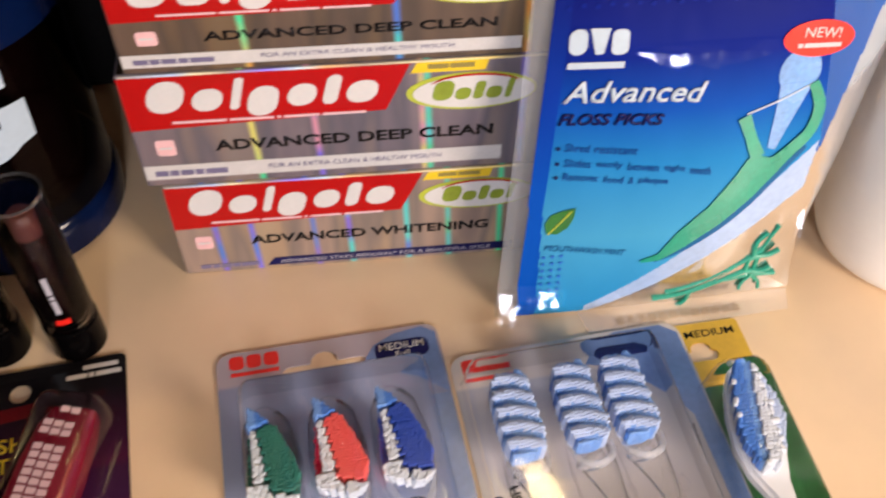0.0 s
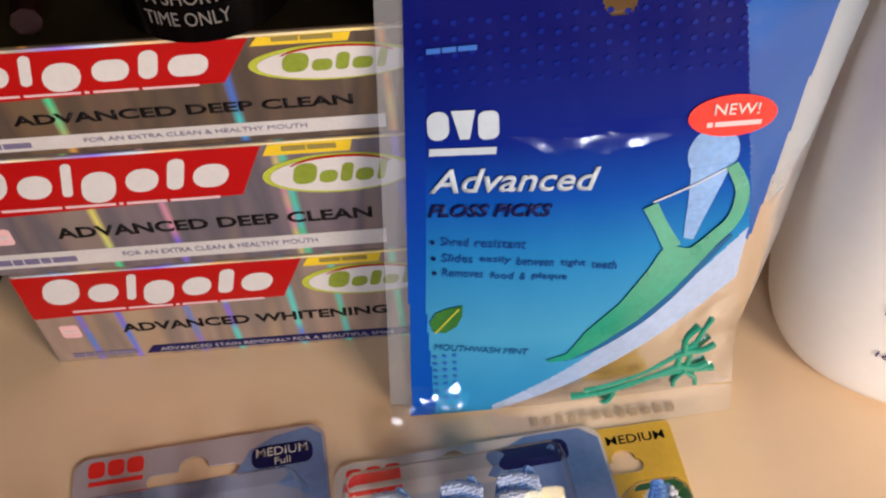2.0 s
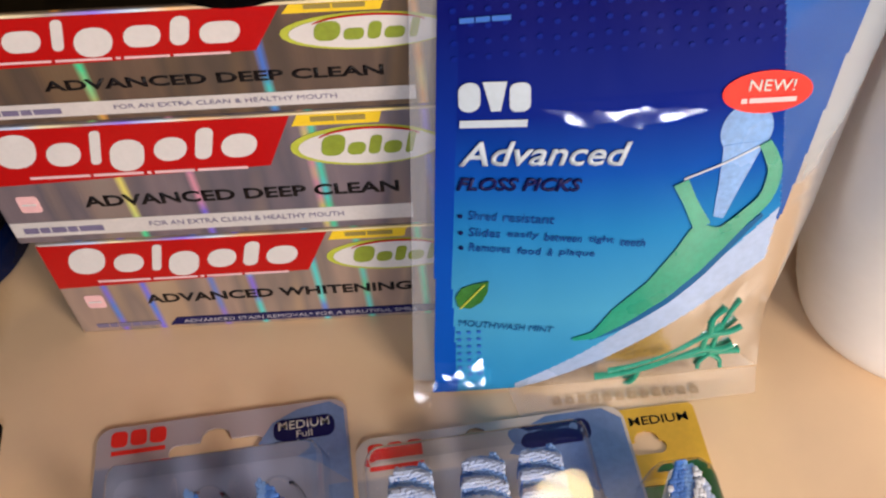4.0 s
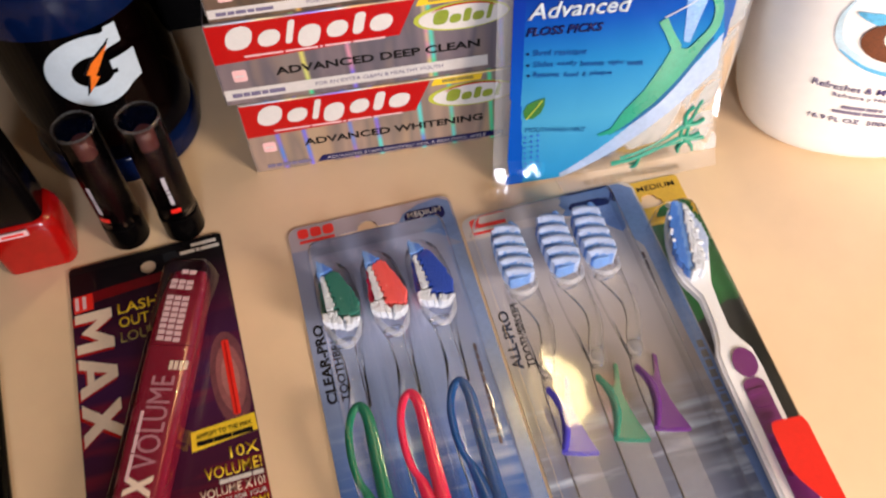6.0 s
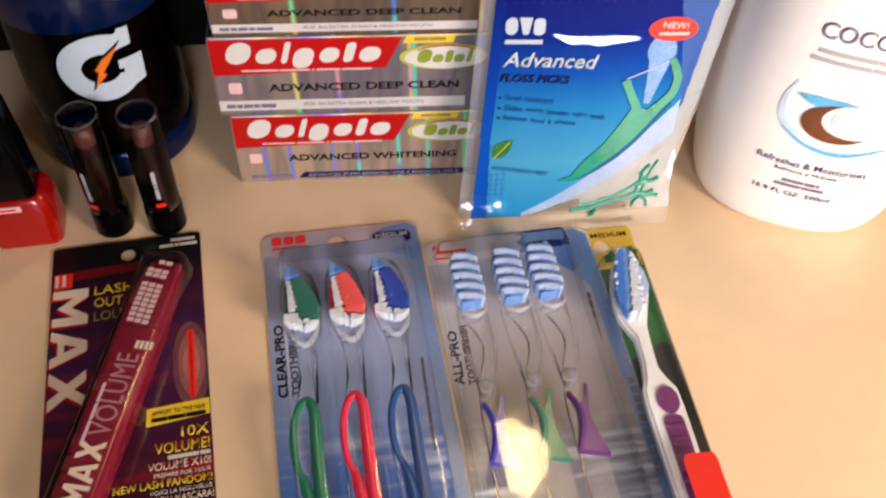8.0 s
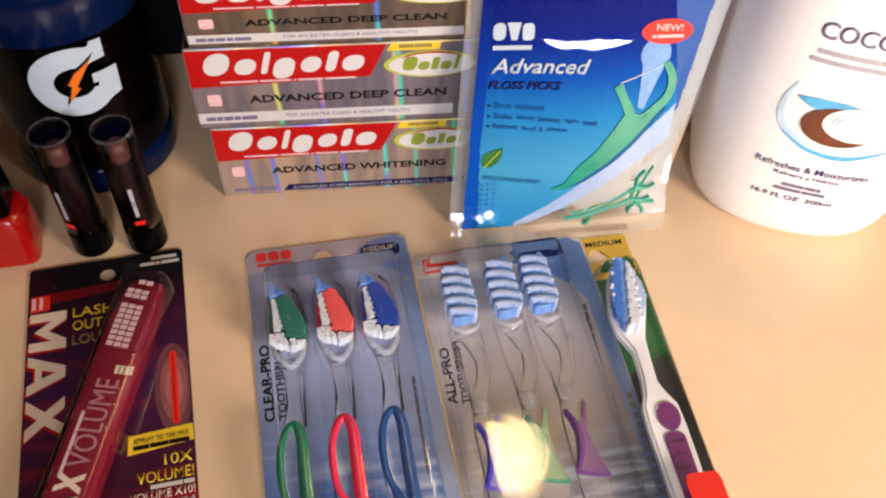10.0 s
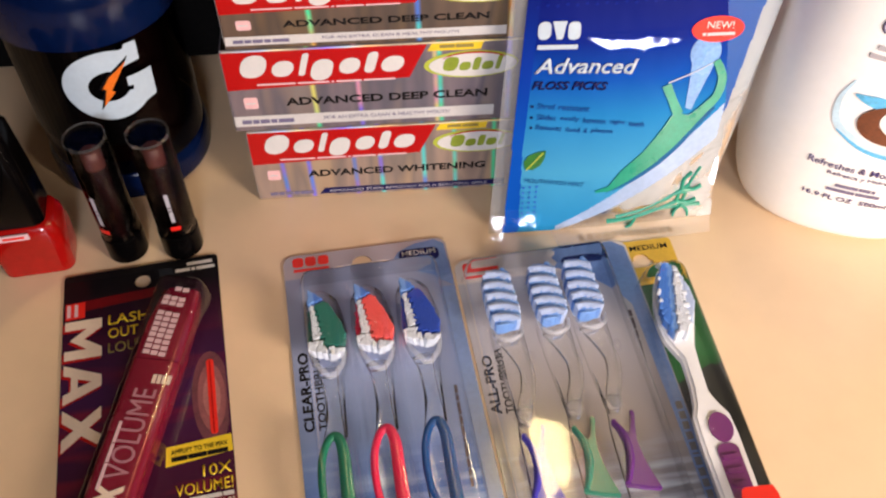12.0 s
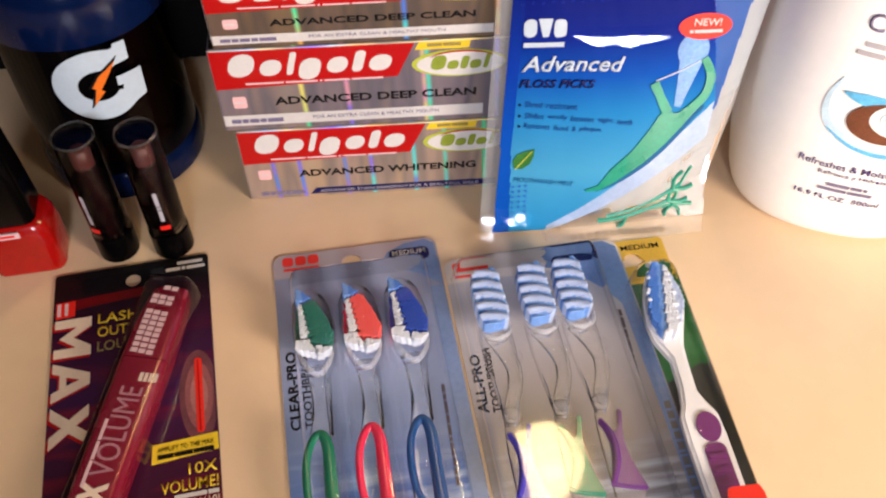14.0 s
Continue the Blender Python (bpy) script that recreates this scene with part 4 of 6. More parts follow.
def tufts(outline, step_x, step_y, z0, pick):
    """Bristle tufts over an outline, sorted by material; pick(x, y) gives material, top height and the lean of the tip."""
    made = {}
    xs, ys = [q[0] for q in outline], [q[1] for q in outline]
    for j in range(int((max(ys) - min(ys)) / step_y) + 1):
        for i in range(int((max(xs) - min(xs)) / step_x) + 1):
            x = min(xs) + (i + 0.5 * (j % 2)) * step_x + rng_t.uniform(-0.1, 0.1) * step_x
            y = min(ys) + j * step_y + rng_t.uniform(-0.1, 0.1) * step_y
            if not inside(outline, x, y):
                continue
            mat, top, lx, ly = pick(x, y)
            lx, ly = lx + rng_t.uniform(-0.0002, 0.0002), ly + rng_t.uniform(-0.0002, 0.0002)
            ring = lambda z, s, k: [(x + k * lx + s * step_x * 0.78 * math.cos(a * math.pi / 3 + 0.4), y + k * ly + s * step_y * 0.78 * math.sin(a * math.pi / 3 + 0.4), z) for a in range(6)]
            verts, faces = made.setdefault(mat.name, (mat, [], []))[1:]
            n0 = len(verts)
            for z, q, k in ((z0, 0.85, 0), ((z0 + top) / 2, 1.0, 0.4), (top, 1.05, 1), (top + 0.0003, 0.45, 1)):
                verts.extend(ring(z, q, k))
            for r in range(3):
                faces.extend((n0 + 6 * r + a, n0 + 6 * r + (a + 1) % 6, n0 + 6 * r + 6 + (a + 1) % 6, n0 + 6 * r + 6 + a) for a in range(6))
            faces.append(tuple(range(n0 + 18, n0 + 24)))
    out = []
    for mat, verts, faces in made.values():
        me = bpy.data.meshes.new("tufts")
        me.from_pydata(verts, [], faces)
        bm = bmesh.new()
        bm.from_mesh(me)
        bpy.data.meshes.remove(me)
        out.append((mat, bm))
    return out


def along(stations, n=6):
    """A smooth line with its radii through (x, y, z, radius)."""
    P = smooth_line([q[:3] for q in stations], n)
    R = [q[3] for q in stations]
    rad = []
    for i in range(len(P)):
        k = min(i // n, len(R) - 2)
        rad.append(R[k] + (R[k + 1] - R[k]) * (i / n - k))
    return P, rad


def blister(x0, y0, x1, y1, h, r=0.006, grooves=(), groove_depth=0.0, groove_width=0.004, nx=72, ny=44):
    """A clear shell with rounded shoulders, and grooves that run along it between the things it holds."""
    bm = bmesh.new()
    grid = []
    for j in range(ny + 1):
        fy = j / ny
        fy = 0.5 - 0.5 * math.cos(math.pi * fy)
        row = []
        for i in range(nx + 1):
            fx = i / nx
            fx = 0.2 * fx + 0.8 * (0.5 - 0.5 * math.cos(math.pi * fx)) if not grooves else fx
            x, y = x0 + (x1 - x0) * fx, y0 + (y1 - y0) * fy
            dx, dy = min(x - x0, x1 - x), min(y - y0, y1 - y)
            d = min(dx, dy) if dx > r or dy > r else max(0.0, r - math.hypot(r - dx, r - dy))
            k = min(1.0, d / 0.0055)
            z = 0.0007 + h * math.sqrt(max(0.0, 1 - (1 - k) ** 2.4))
            for g in grooves:
                z -= groove_depth * math.exp(-((x - g) / groove_width) ** 2) * min(1.0, dy / 0.02) * (k ** 2)
            row.append(bm.verts.new((x, y, max(0.0007, z))))
        grid.append(row)
    for j in range(ny):
        for i in range(nx):
            bm.faces.new((grid[j][i], grid[j][i + 1], grid[j + 1][i + 1], grid[j + 1][i]))
    return bm


def hang_slot(cx, cy, w, h, bump_r):
    """A hang hole: a wide slot with a round bump on top."""
    lo, hi, r = cy - h / 2, cy + h / 2, h * 0.45
    pts = [(cx - w / 2 + r * (1 - math.cos(radians(a))), hi - r + r * math.sin(radians(a))) for a in (0, 30, 60, 90)]
    pts += [(cx + bump_r * math.cos(radians(a)), hi + bump_r * 0.9 * math.sin(radians(a))) for a in (180, 150, 120, 90, 60, 30, 0)]
    pts += [(cx + w / 2 - r + r * math.sin(radians(a)), hi - r + r * math.cos(radians(a))) for a in (0, 30, 60, 90)]
    pts += [(cx + w / 2 - r * (1 - math.cos(radians(a))), lo + r - r * math.sin(radians(a))) for a in (0, 45, 90)]
    pts += [(cx - w / 2 + r - r * math.sin(radians(a)), lo + r - r * math.cos(radians(a))) for a in (0, 45, 90)]
    return pts


def level(z):
    return Matrix.Translation((0, 0, z))


CARD_TOP = 0.0006
pack_a = thing("toothbrush_pack", pose(0.1832, 0.3243, 0.0003, 0, 0, 13.3), "blister pack of three toothbrushes with loop handles", "toothbrush pack", "toothbrush blister packs")
part("card", prism(round_rect(0, -0.215, 0.080, 0, 0.005), 0, CARD_TOP, [hang_slot(0.0378, -0.0120, 0.0297, 0.0054, 0.0050)]), CARD_A, pack_a, "grey-blue printed card with hang hole")
sw = [(0.0505, -0.0140), (0.0560, -0.0060), (0.0640, -0.0022), (0.0745, -0.0008), (0.0790, -0.0040), (0.0795, -0.030), (0.0700, -0.022), (0.0600, -0.0175)]
part("swoosh", prism(sw, 0, 0.00008), SWOOSH, pack_a, "blue printed swoosh", m=level(CARD_TOP))
part("side_band", prism([(0.0725, -0.030), (0.0796, -0.030), (0.0796, -0.210), (0.0735, -0.210)], 0, 0.00004), SWOOSH, pack_a, m=level(CARD_TOP))
emblem("card_mark", 0.0045, -0.0072, 0.0175, 0.0056, THREE, RED_BRIGHT, pack_a, "red rounded block", level(CARD_TOP))
part("card_mark_line", bars(0.0048, -0.0100, 0.0170, 0.0015, (8,)), RED_BRIGHT, pack_a, m=level(CARD_TOP))
part("grade_label", prism(round_rect(0.0562, -0.0132, 0.0758, -0.0055, 0.0030), 0, 0.0001), NAVY, pack_a, "dark rounded grade label", m=level(CARD_TOP + 0.0001))
part("grade_text", lettering("MEDIUM", 0.0577, -0.0093, 0.0165, 0.0030, 0.0001, bold=0.006), WHITE, pack_a, m=level(CARD_TOP + 0.0002))
part("grade_small", lettering("Full", 0.0635, -0.0125, 0.0050, 0.0024, 0.0001), WHITE, pack_a, m=level(CARD_TOP + 0.0002))
part("name_text", lettering("CLEAR-PRO", 0.0070, -0.0960, 0.0400, 0.0046, 0.0001, turn=90, bold=0.03), BLACK, pack_a, m=level(CARD_TOP))
part("kind_text", lettering("TOOTHBRUSH", 0.0122, -0.0960, 0.0400, 0.0036, 0.0001, turn=90, bold=0.02), BLACK, pack_a, m=level(CARD_TOP))
part("fine_text", bars(0.0690, -0.1320, 0.0480, 0.0013, (2, 1.5, 2, 3, 1, 2.5, 2, 3, 1.5, 2), turn=88), FINE_INK, pack_a, m=level(CARD_TOP + 0.0001))
part("blister", blister(0.0065, -0.208, 0.0735, -0.0190, 0.0175, grooves=(0.0265, 0.0478), groove_depth=0.0100, groove_width=0.0030), CLEAR, pack_a, "clear glossy plastic blister", True)


def loop_brush(u, tip, coat, dark, label):
    b = new("toothbrush")
    b.parent = pack_a
    b.matrix_parent_inverse = Matrix()
    tagged(b, label)
    plate = [(u + x * MM, y * MM) for x, y in ((-4.8, -34.5), (-3.0, -35.5), (2.0, -42.0), (6.5, -52.0), (7.5, -60.0), (5.5, -67.0), (2.5, -73.0), (-2.0, -74.5), (-5.5, -71.0), (-7.6, -64.0), (-7.4, -55.0), (-6.0, -43.0))]
    bm = prism(plate, 0.0040, 0.0070)
    bmesh.ops.bevel(bm, geom=[e for e in bm.edges if e.calc_face_angle(0) > 0.9], offset=0.0008, segments=2, affect="EDGES")
    part("head", bm, CLEAR_SOLID, b, "clear plastic head", smooth=True)

    def pick(x, y):
        dx, dy = (x - u) / MM, y / MM
        if dy > -39.5 + 0.25 * dx:
            return BRISTLE_SKY if dx < -3.0 else BRISTLE_BLUE, 0.0150, -0.0006, 0.0012
        if dx < -4.9 and dy > -58:
            return dark, 0.0118, -0.0004, 0
        edge = -3.6 + (-41 - dy) * 0.11
        if dx < edge + 0.7 * math.sin(dy * 2.1) or dy < -62.2 - 0.22 * dx:
            return BRISTLE_WHITE, 0.0143 + 0.0004 * rng_t.random(), -0.0006 if dx < 0 else 0.0008, -0.0014 if dy < -58 else -0.0003
        return tip, 0.0147 + 0.0001 * rng_t.random(), 0.0004, 0.0002

    shape = [(u + x * MM, y * MM) for x, y in ((-5.2, -33.6), (-3.2, -34.6), (2.4, -40.8), (6.0, -49.5), (8.2, -58.5), (6.4, -64.0), (2.6, -66.8), (-7.3, -62.5), (-7.6, -56.0), (-6.0, -42.5))]
    for mat, bm in tufts(shape, 0.0008, 0.0010, 0.0068, pick):
        part("bristles", bm, mat, b)
    part("handle", sweep(*along([(u - 0.001, -0.070, 0.0056, 0.0048), (u - 0.0005, -0.080, 0.0062, 0.0030), (u - 0.0004, -0.094, 0.0080, 0.0030), (u - 0.002, -0.108, 0.0085, 0.0050), (u - 0.0035, -0.125, 0.0080, 0.0066), (u - 0.003, -0.150, 0.0072, 0.0060), (u - 0.002, -0.203, 0.0065, 0.0050)]), 14, 0.62), CLEAR_SOLID, b, "clear plastic handle", True)
    ring = [(-6.2, -141.5, 11.5, 1.3), (-8.3, -134, 11.5, 1.5), (-8.7, -125, 11.8, 1.6), (-7.6, -115, 12.0, 1.6), (-4.4, -107.5, 12.4, 1.7), (-0.8, -105.8, 12.6, 2.0), (1.2, -112, 12.6, 2.4), (1.1, -124, 12.2, 2.6), (0.9, -140, 11.8, 2.8), (1.0, -165, 10.8, 3.1), (1.0, -204, 9.8, 3.0)]
    part("loop_grip", sweep(*along([(u + x * MM, y * MM, z * MM, r * MM) for x, y, z, r in ring]), 12, 0.75), coat, b, "coloured rubber loop grip", True)
    pad = [(-6.6, -139.0, 11.2, 1.2), (-5.0, -146, 11.0, 2.4), (-3.6, -160, 10.6, 3.2), (-2.6, -204, 9.4, 3.2)]
    part("grip_pad", sweep(*along([(u + x * MM, y * MM, z * MM, r * MM) for x, y, z, r in pad]), 12, 0.75), coat, b, smooth=True)
    # arc added under the head, its pale haze stands in for glints
    part("glint_arc", sweep(*along([(u - 0.0076, -0.0600, 0.0090, 0.0005), (u - 0.0064, -0.0670, 0.0110, 0.0010), (u - 0.0036, -0.0730, 0.0120, 0.0014), (u + 0.0005, -0.0765, 0.0115, 0.0014), (u + 0.0052, -0.0720, 0.0120, 0.0013), (u + 0.0078, -0.0640, 0.0100, 0.0005)]), 10), RIM_GLINT, b, "pale clear rim", True)
    # small clear domes added only to catch lamp glints around head and neck
    for x, y, r in ((0.0030, -0.0745, 0.0026), (-0.0068, -0.0690, 0.0022), (0.0078, -0.0630, 0.0020), (0.0006, -0.0930, 0.0022)):
        part("glint_nub", lathe([(r * math.cos(math.pi * i / 12) + 0.00005, r * 0.55 * math.sin(math.pi * i / 12)) for i in range(7)], 18, sy=1.5), CLEAR, b, smooth=True, m=Matrix.Translation((u + x, y, 0.0150)))
    part("bubble", sweep(*along([(u - 0.0012, -0.0290, 0.004, 0.0030), (u - 0.0008, -0.036, 0.006, 0.0080), (u, -0.050, 0.0065, 0.0098), (u + 0.0004, -0.064, 0.0062, 0.0084), (u + 0.0006, -0.075, 0.0055, 0.0050), (u + 0.0004, -0.088, 0.0055, 0.0042), (u - 0.0008, -0.102, 0.0055, 0.0048)]), 28, 1.05, caps=False), CLEAR_SOFT, b, "clear moulded bubble over the head", True)


loop_brush(0.0165, BRISTLE_GREEN, RUBBER_GREEN, BRISTLE_GREEN, "clear toothbrush with green rubber loop")
loop_brush(0.0380, BRISTLE_CORAL, RUBBER_PINK, RUBBER_PINK, "clear toothbrush with pink rubber loop")
loop_brush(0.0590, BRISTLE_DEEP, RUBBER_BLUE, BRISTLE_DEEP, "clear toothbrush with dark blue rubber loop")

pack_b = thing("toothbrush_pack", pose(0.2662, 0.3270, 0.0004, 0, 0, 13.3), "blister pack of three clear toothbrushes with wavy bristles", "toothbrush pack", "toothbrush blister packs")
part("card", prism(round_rect(0, -0.215, 0.0865, 0, 0.006), 0, CARD_TOP, [ellipse(0.0385, -0.0046, 0.0036, 0.0034, 16)]), CARD_B, pack_b, "pale grey printed card with round hang hole")
part("swoosh", prism([(0.0480, -0.0120), (0.0540, -0.0040), (0.0620, -0.0006), (0.0800, -0.0006), (0.0855, -0.0050), (0.0858, -0.050), (0.0740, -0.030), (0.0600, -0.016)], 0, 0.00008), SWOOSH, pack_b, "blue printed swoosh", m=level(CARD_TOP))
part("side_band", prism([(0.0790, -0.030), (0.0860, -0.048), (0.0860, -0.210), (0.0815, -0.210)], 0, 0.00004), SWOOSH, pack_b, m=level(CARD_TOP))
emblem("card_mark", 0.0040, -0.0085, 0.0175, 0.0062, THREE, RED_BRIGHT, pack_b, "red rounded block", level(CARD_TOP))
part("card_mark_line", bars(0.0042, -0.0115, 0.0170, 0.0015, (8,)), RED_BRIGHT, pack_b, m=level(CARD_TOP))
part("grade_label", prism(round_rect(0.0520, -0.0112, 0.0750, -0.0032, 0.0030), 0, 0.0001), NAVY, pack_b, "dark rounded grade label", m=level(CARD_TOP + 0.0001))
part("grade_text", lettering("MEDIUM", 0.0540, -0.0088, 0.0190, 0.0034, 0.0001, bold=0.006), WHITE, pack_b, m=level(CARD_TOP + 0.0002))
part("name_text", lettering("ALL-PRO", 0.0062, -0.0850, 0.0300, 0.0046, 0.0001, turn=88, bold=0.03), BLACK, pack_b, m=level(CARD_TOP))
part("kind_text", lettering("TOOTHBRUSH", 0.0115, -0.0855, 0.0330, 0.0036, 0.0001, turn=88, bold=0.02), BLACK, pack_b, m=level(CARD_TOP))
part("fine_text", bars(0.0752, -0.0870, 0.0450, 0.0015, (3, 1.5, 2, 1, 3, 2, 2.5, 1.5), turn=87), FINE_INK, pack_b, m=level(CARD_TOP + 0.0001))
part("blister", blister(0.0020, -0.208, 0.0725, -0.0090, 0.0185, grooves=(0.0052, 0.0085), groove_depth=0.0030, groove_width=0.0012, nx=150), CLEAR, pack_b, "clear glossy plastic blister", True)


def wave_brush(u, coat, label):
    b = new("toothbrush")
    b.parent = pack_b
    tagged(b, label)
    part("head", prism(round_rect(u - 0.0066, -0.0540, u + 0.0066, -0.0165, 0.0060), 0.0040, 0.0070), CLEAR_SOLID, b, smooth=True)

    def pick(x, y):
        dx, dy = (x - u) / MM, y / MM
        wave = math.cos(2 * math.pi * (dy + 0.22 * dx + 0.035 * dx * dx + 20.5) / 6.0)
        return BRISTLE_PALE if wave > -0.15 else (BRISTLE_SKY if wave > -0.75 or dx > -3 else BRISTLE_BLUE), 0.0143 + 0.0009 * wave, 0.0003, 0.0002

    shape = [(u + x * MM, y * MM) for x, y in ((-4.2, -18.6), (4.4, -17.6), (6.3, -21.0), (6.6, -44.0), (5.4, -47.8), (-4.6, -49.0), (-6.2, -45.0), (-7.0, -33.0), (-6.2, -22.0))]
    for mat, bm in tufts(shape, 0.0009, 0.0008, 0.0070, pick):
        part("bristles", bm, mat, b)
    part("handle", sweep(*along([(u - 0.0005, -0.050, 0.0058, 0.0052), (u + 0.0026, -0.060, 0.0066, 0.0040), (u + 0.0040, -0.070, 0.0085, 0.0034), (u + 0.0022, -0.080, 0.0100, 0.0032), (u - 0.0012, -0.090, 0.0098, 0.0034), (u - 0.0014, -0.104, 0.0072, 0.0052), (u - 0.001, -0.130, 0.0068, 0.0062), (u - 0.001, -0.165, 0.0072, 0.0064), (u - 0.001, -0.203, 0.0065, 0.0056)]), 14, 0.65), CLEAR_SHELL, b, "clear plastic handle", True)
    outline = ((-6.4, -101.8), (-4.4, -100.6), (-2.6, -105.5), (-0.6, -108.5), (0.8, -106.0), (2.2, -101.5), (3.0, -97.6), (4.8, -99.0), (3.0, -106.0), (1.9, -112.0), (2.4, -119.0), (3.8, -126.5), (6.0, -134.4), (-1.0, -132.8), (-8.6, -130.2), (-6.2, -124.0), (-4.4, -117.0), (-3.7, -111.0), (-4.6, -106.0))
    bm = prism([(u + x * MM, y * MM) for x, y in outline], 0.0092, 0.0124)
    bmesh.ops.bevel(bm, geom=[e for e in bm.edges if e.calc_face_angle(0) > 0.8], offset=0.0006, segments=2, affect="EDGES")
    part("grip", bm, coat, b, "hourglass coloured rubber grip")
    part("grip_ridge", sweep(*along([(u - 0.0056, -0.1020, 0.0122, 0.0008), (u - 0.0034, -0.1075, 0.0126, 0.0014), (u - 0.0026, -0.1140, 0.0128, 0.0016), (u - 0.0036, -0.1210, 0.0127, 0.0016), (u - 0.0072, -0.1296, 0.0122, 0.0012)]), 10), coat, b, smooth=True)
    part("neck_bead", lathe([(0.0036 * math.sin(math.pi * i / 10) + 0.0001, -0.0036 * math.cos(math.pi * i / 10)) for i in range(11)], 18), CLEAR_SHELL, b, "clear rounded neck", True, Matrix.Translation((u - 0.0026, -0.0930, 0.0108)))
    # added arc, glints of the head base put into its pale haze
    part("glint_arc", sweep(*along([(u - 0.0070, -0.0470, 0.0100, 0.0004), (u - 0.0056, -0.0525, 0.0120, 0.0011), (u - 0.0006, -0.0560, 0.0128, 0.0014), (u + 0.0050, -0.0535, 0.0124, 0.0011), (u + 0.0074, -0.0470, 0.0100, 0.0004)]), 10), RIM_GLINT, b, "pale clear rim", True)
    # clear domes added for lamp glints, no part of the moulding
    for x, y, r in ((0.0034, -0.0520, 0.0024), (-0.0040, -0.0515, 0.0018), (0.0058, -0.0680, 0.0022), (-0.0026, -0.0930, 0.0030)):
        part("glint_nub", lathe([(r * math.cos(math.pi * i / 12) + 0.00005, r * 0.55 * math.sin(math.pi * i / 12)) for i in range(7)], 18, sy=1.5), CLEAR, b, smooth=True, m=Matrix.Translation((u + x, y, 0.0150)))
    part("bubble", sweep(*along([(u - 0.0005, -0.0440, 0.0045, 0.0066), (u - 0.0002, -0.0510, 0.0060, 0.0076), (u, -0.0620, 0.0060, 0.0074), (u - 0.0002, -0.0740, 0.0060, 0.0064), (u - 0.0010, -0.0850, 0.0060, 0.0046), (u - 0.0024, -0.0950, 0.0070, 0.0026)]), 28, 1.0, caps=False), CLEAR_SOFT, b, "clear moulded bubble over the neck", True)


wave_brush(0.0158, RUBBER_INDIGO, "clear toothbrush with indigo rubber grip")
wave_brush(0.0373, RUBBER_TEAL, "clear toothbrush with teal rubber grip")
wave_brush(0.0545, RUBBER_VIOLET, "clear toothbrush with violet rubber grip")

# single brush in its own pack
pack_c = thing("single_toothbrush_pack", pose(0.3500, 0.3445, 0.0002, 0, 0, 12.0), "single white and plum toothbrush on green card", "toothbrush pack", "toothbrush blister packs")
part("card", prism(round_rect(-0.003, -0.215, 0.0240, -0.0270, 0.002), 0, CARD_TOP), CARD_GREEN, pack_c, "dark green card")
part("lower_card", prism([(-0.0028, -0.0840), (0.0238, -0.0720), (0.0238, -0.2145), (-0.0028, -0.2145)], 0, 0.0001), CARD_BLACK, pack_c, "black lower card", m=level(CARD_TOP))
part("header", prism(round_rect(-0.003, -0.0268, 0.0240, 0.0, 0.002), 0, CARD_TOP, [hang_slot(0.0062, -0.0140, 0.0115, 0.0046, 0.0040)]), MUSTARD, pack_c, "yellow header with hang hole")
part("header_text", lettering("MEDIUM", 0.0022, -0.0062, 0.0190, 0.0030, 0.0001, bold=0.006), BLACK, pack_c, m=level(CARD_TOP))
part("header_small", lettering("Full", 0.0050, -0.0250, 0.0055, 0.0028, 0.0001, bold=0.006), BLACK, pack_c, m=level(CARD_TOP))
part("side_text", bars(0.0012, -0.140, 0.050, 0.0028, (1, 1, 1, 1, 1, 0.2, 1, 1, 1, 1, 1), turn=90), DIM_GREY, pack_c, m=level(CARD_TOP + 0.0002))
part("blister", blister(-0.0027, -0.205, 0.0205, -0.0250, 0.0210, 0.008), CLEAR, pack_c, "clear plastic blister", True)
brush = new("toothbrush")
brush.parent = pack_c
tagged(brush, "white toothbrush with plum rubber grip")
side_r = ((10, -26), (14.5, -29.5), (17.4, -41), (17.6, -52), (14.3, -61.5), (11.6, -70), (10.8, -80), (10.3, -92.5), (12.6, -98.5), (15.6, -104), (16.2, -114), (15.4, -205))
side_l = ((-0.4, -205), (-0.8, -114), (-0.3, -104), (2.0, -98.5), (3.5, -90), (4.0, -76), (-0.2, -66), (-1.4, -57), (0.3, -45), (3.3, -35), (7, -28))
body = prism([(x * MM, y * MM) for x, y in side_r + side_l], 0.0070, 0.0130)
bmesh.ops.bevel(body, geom=[e for e in body.edges if abs(e.verts[0].co.z - e.verts[1].co.z) < 1e-6 and len(e.link_faces) == 2 and e.calc_face_angle(0) > 0.5], offset=0.0014, segments=3, affect="EDGES")
part("body", body, BRUSH_WHITE, brush, "glossy white plastic body", True)


def head_tuft(x, y):
    middle = 0.0068 + (y + 0.040) * 0.22
    if middle - 0.0034 < x < middle + 0.0034 and y > -0.0660:
        return BRISTLE_BLUE if x < middle + 0.001 else BRISTLE_SKY, 0.0182, -0.0002, 0.0002
    # scalloped shade down the right edge, put into the tuft colour
    if x > 0.0128 + 0.0012 * math.sin(y * 1900) + 0.14 * min(0.0, y + 0.045):
        return BRISTLE_PALE, 0.0170, 0.0004, 0.0
    return BRISTLE_WHITE, 0.0188 + 0.0002 * rng_t.random(), 0.0, 0.0003


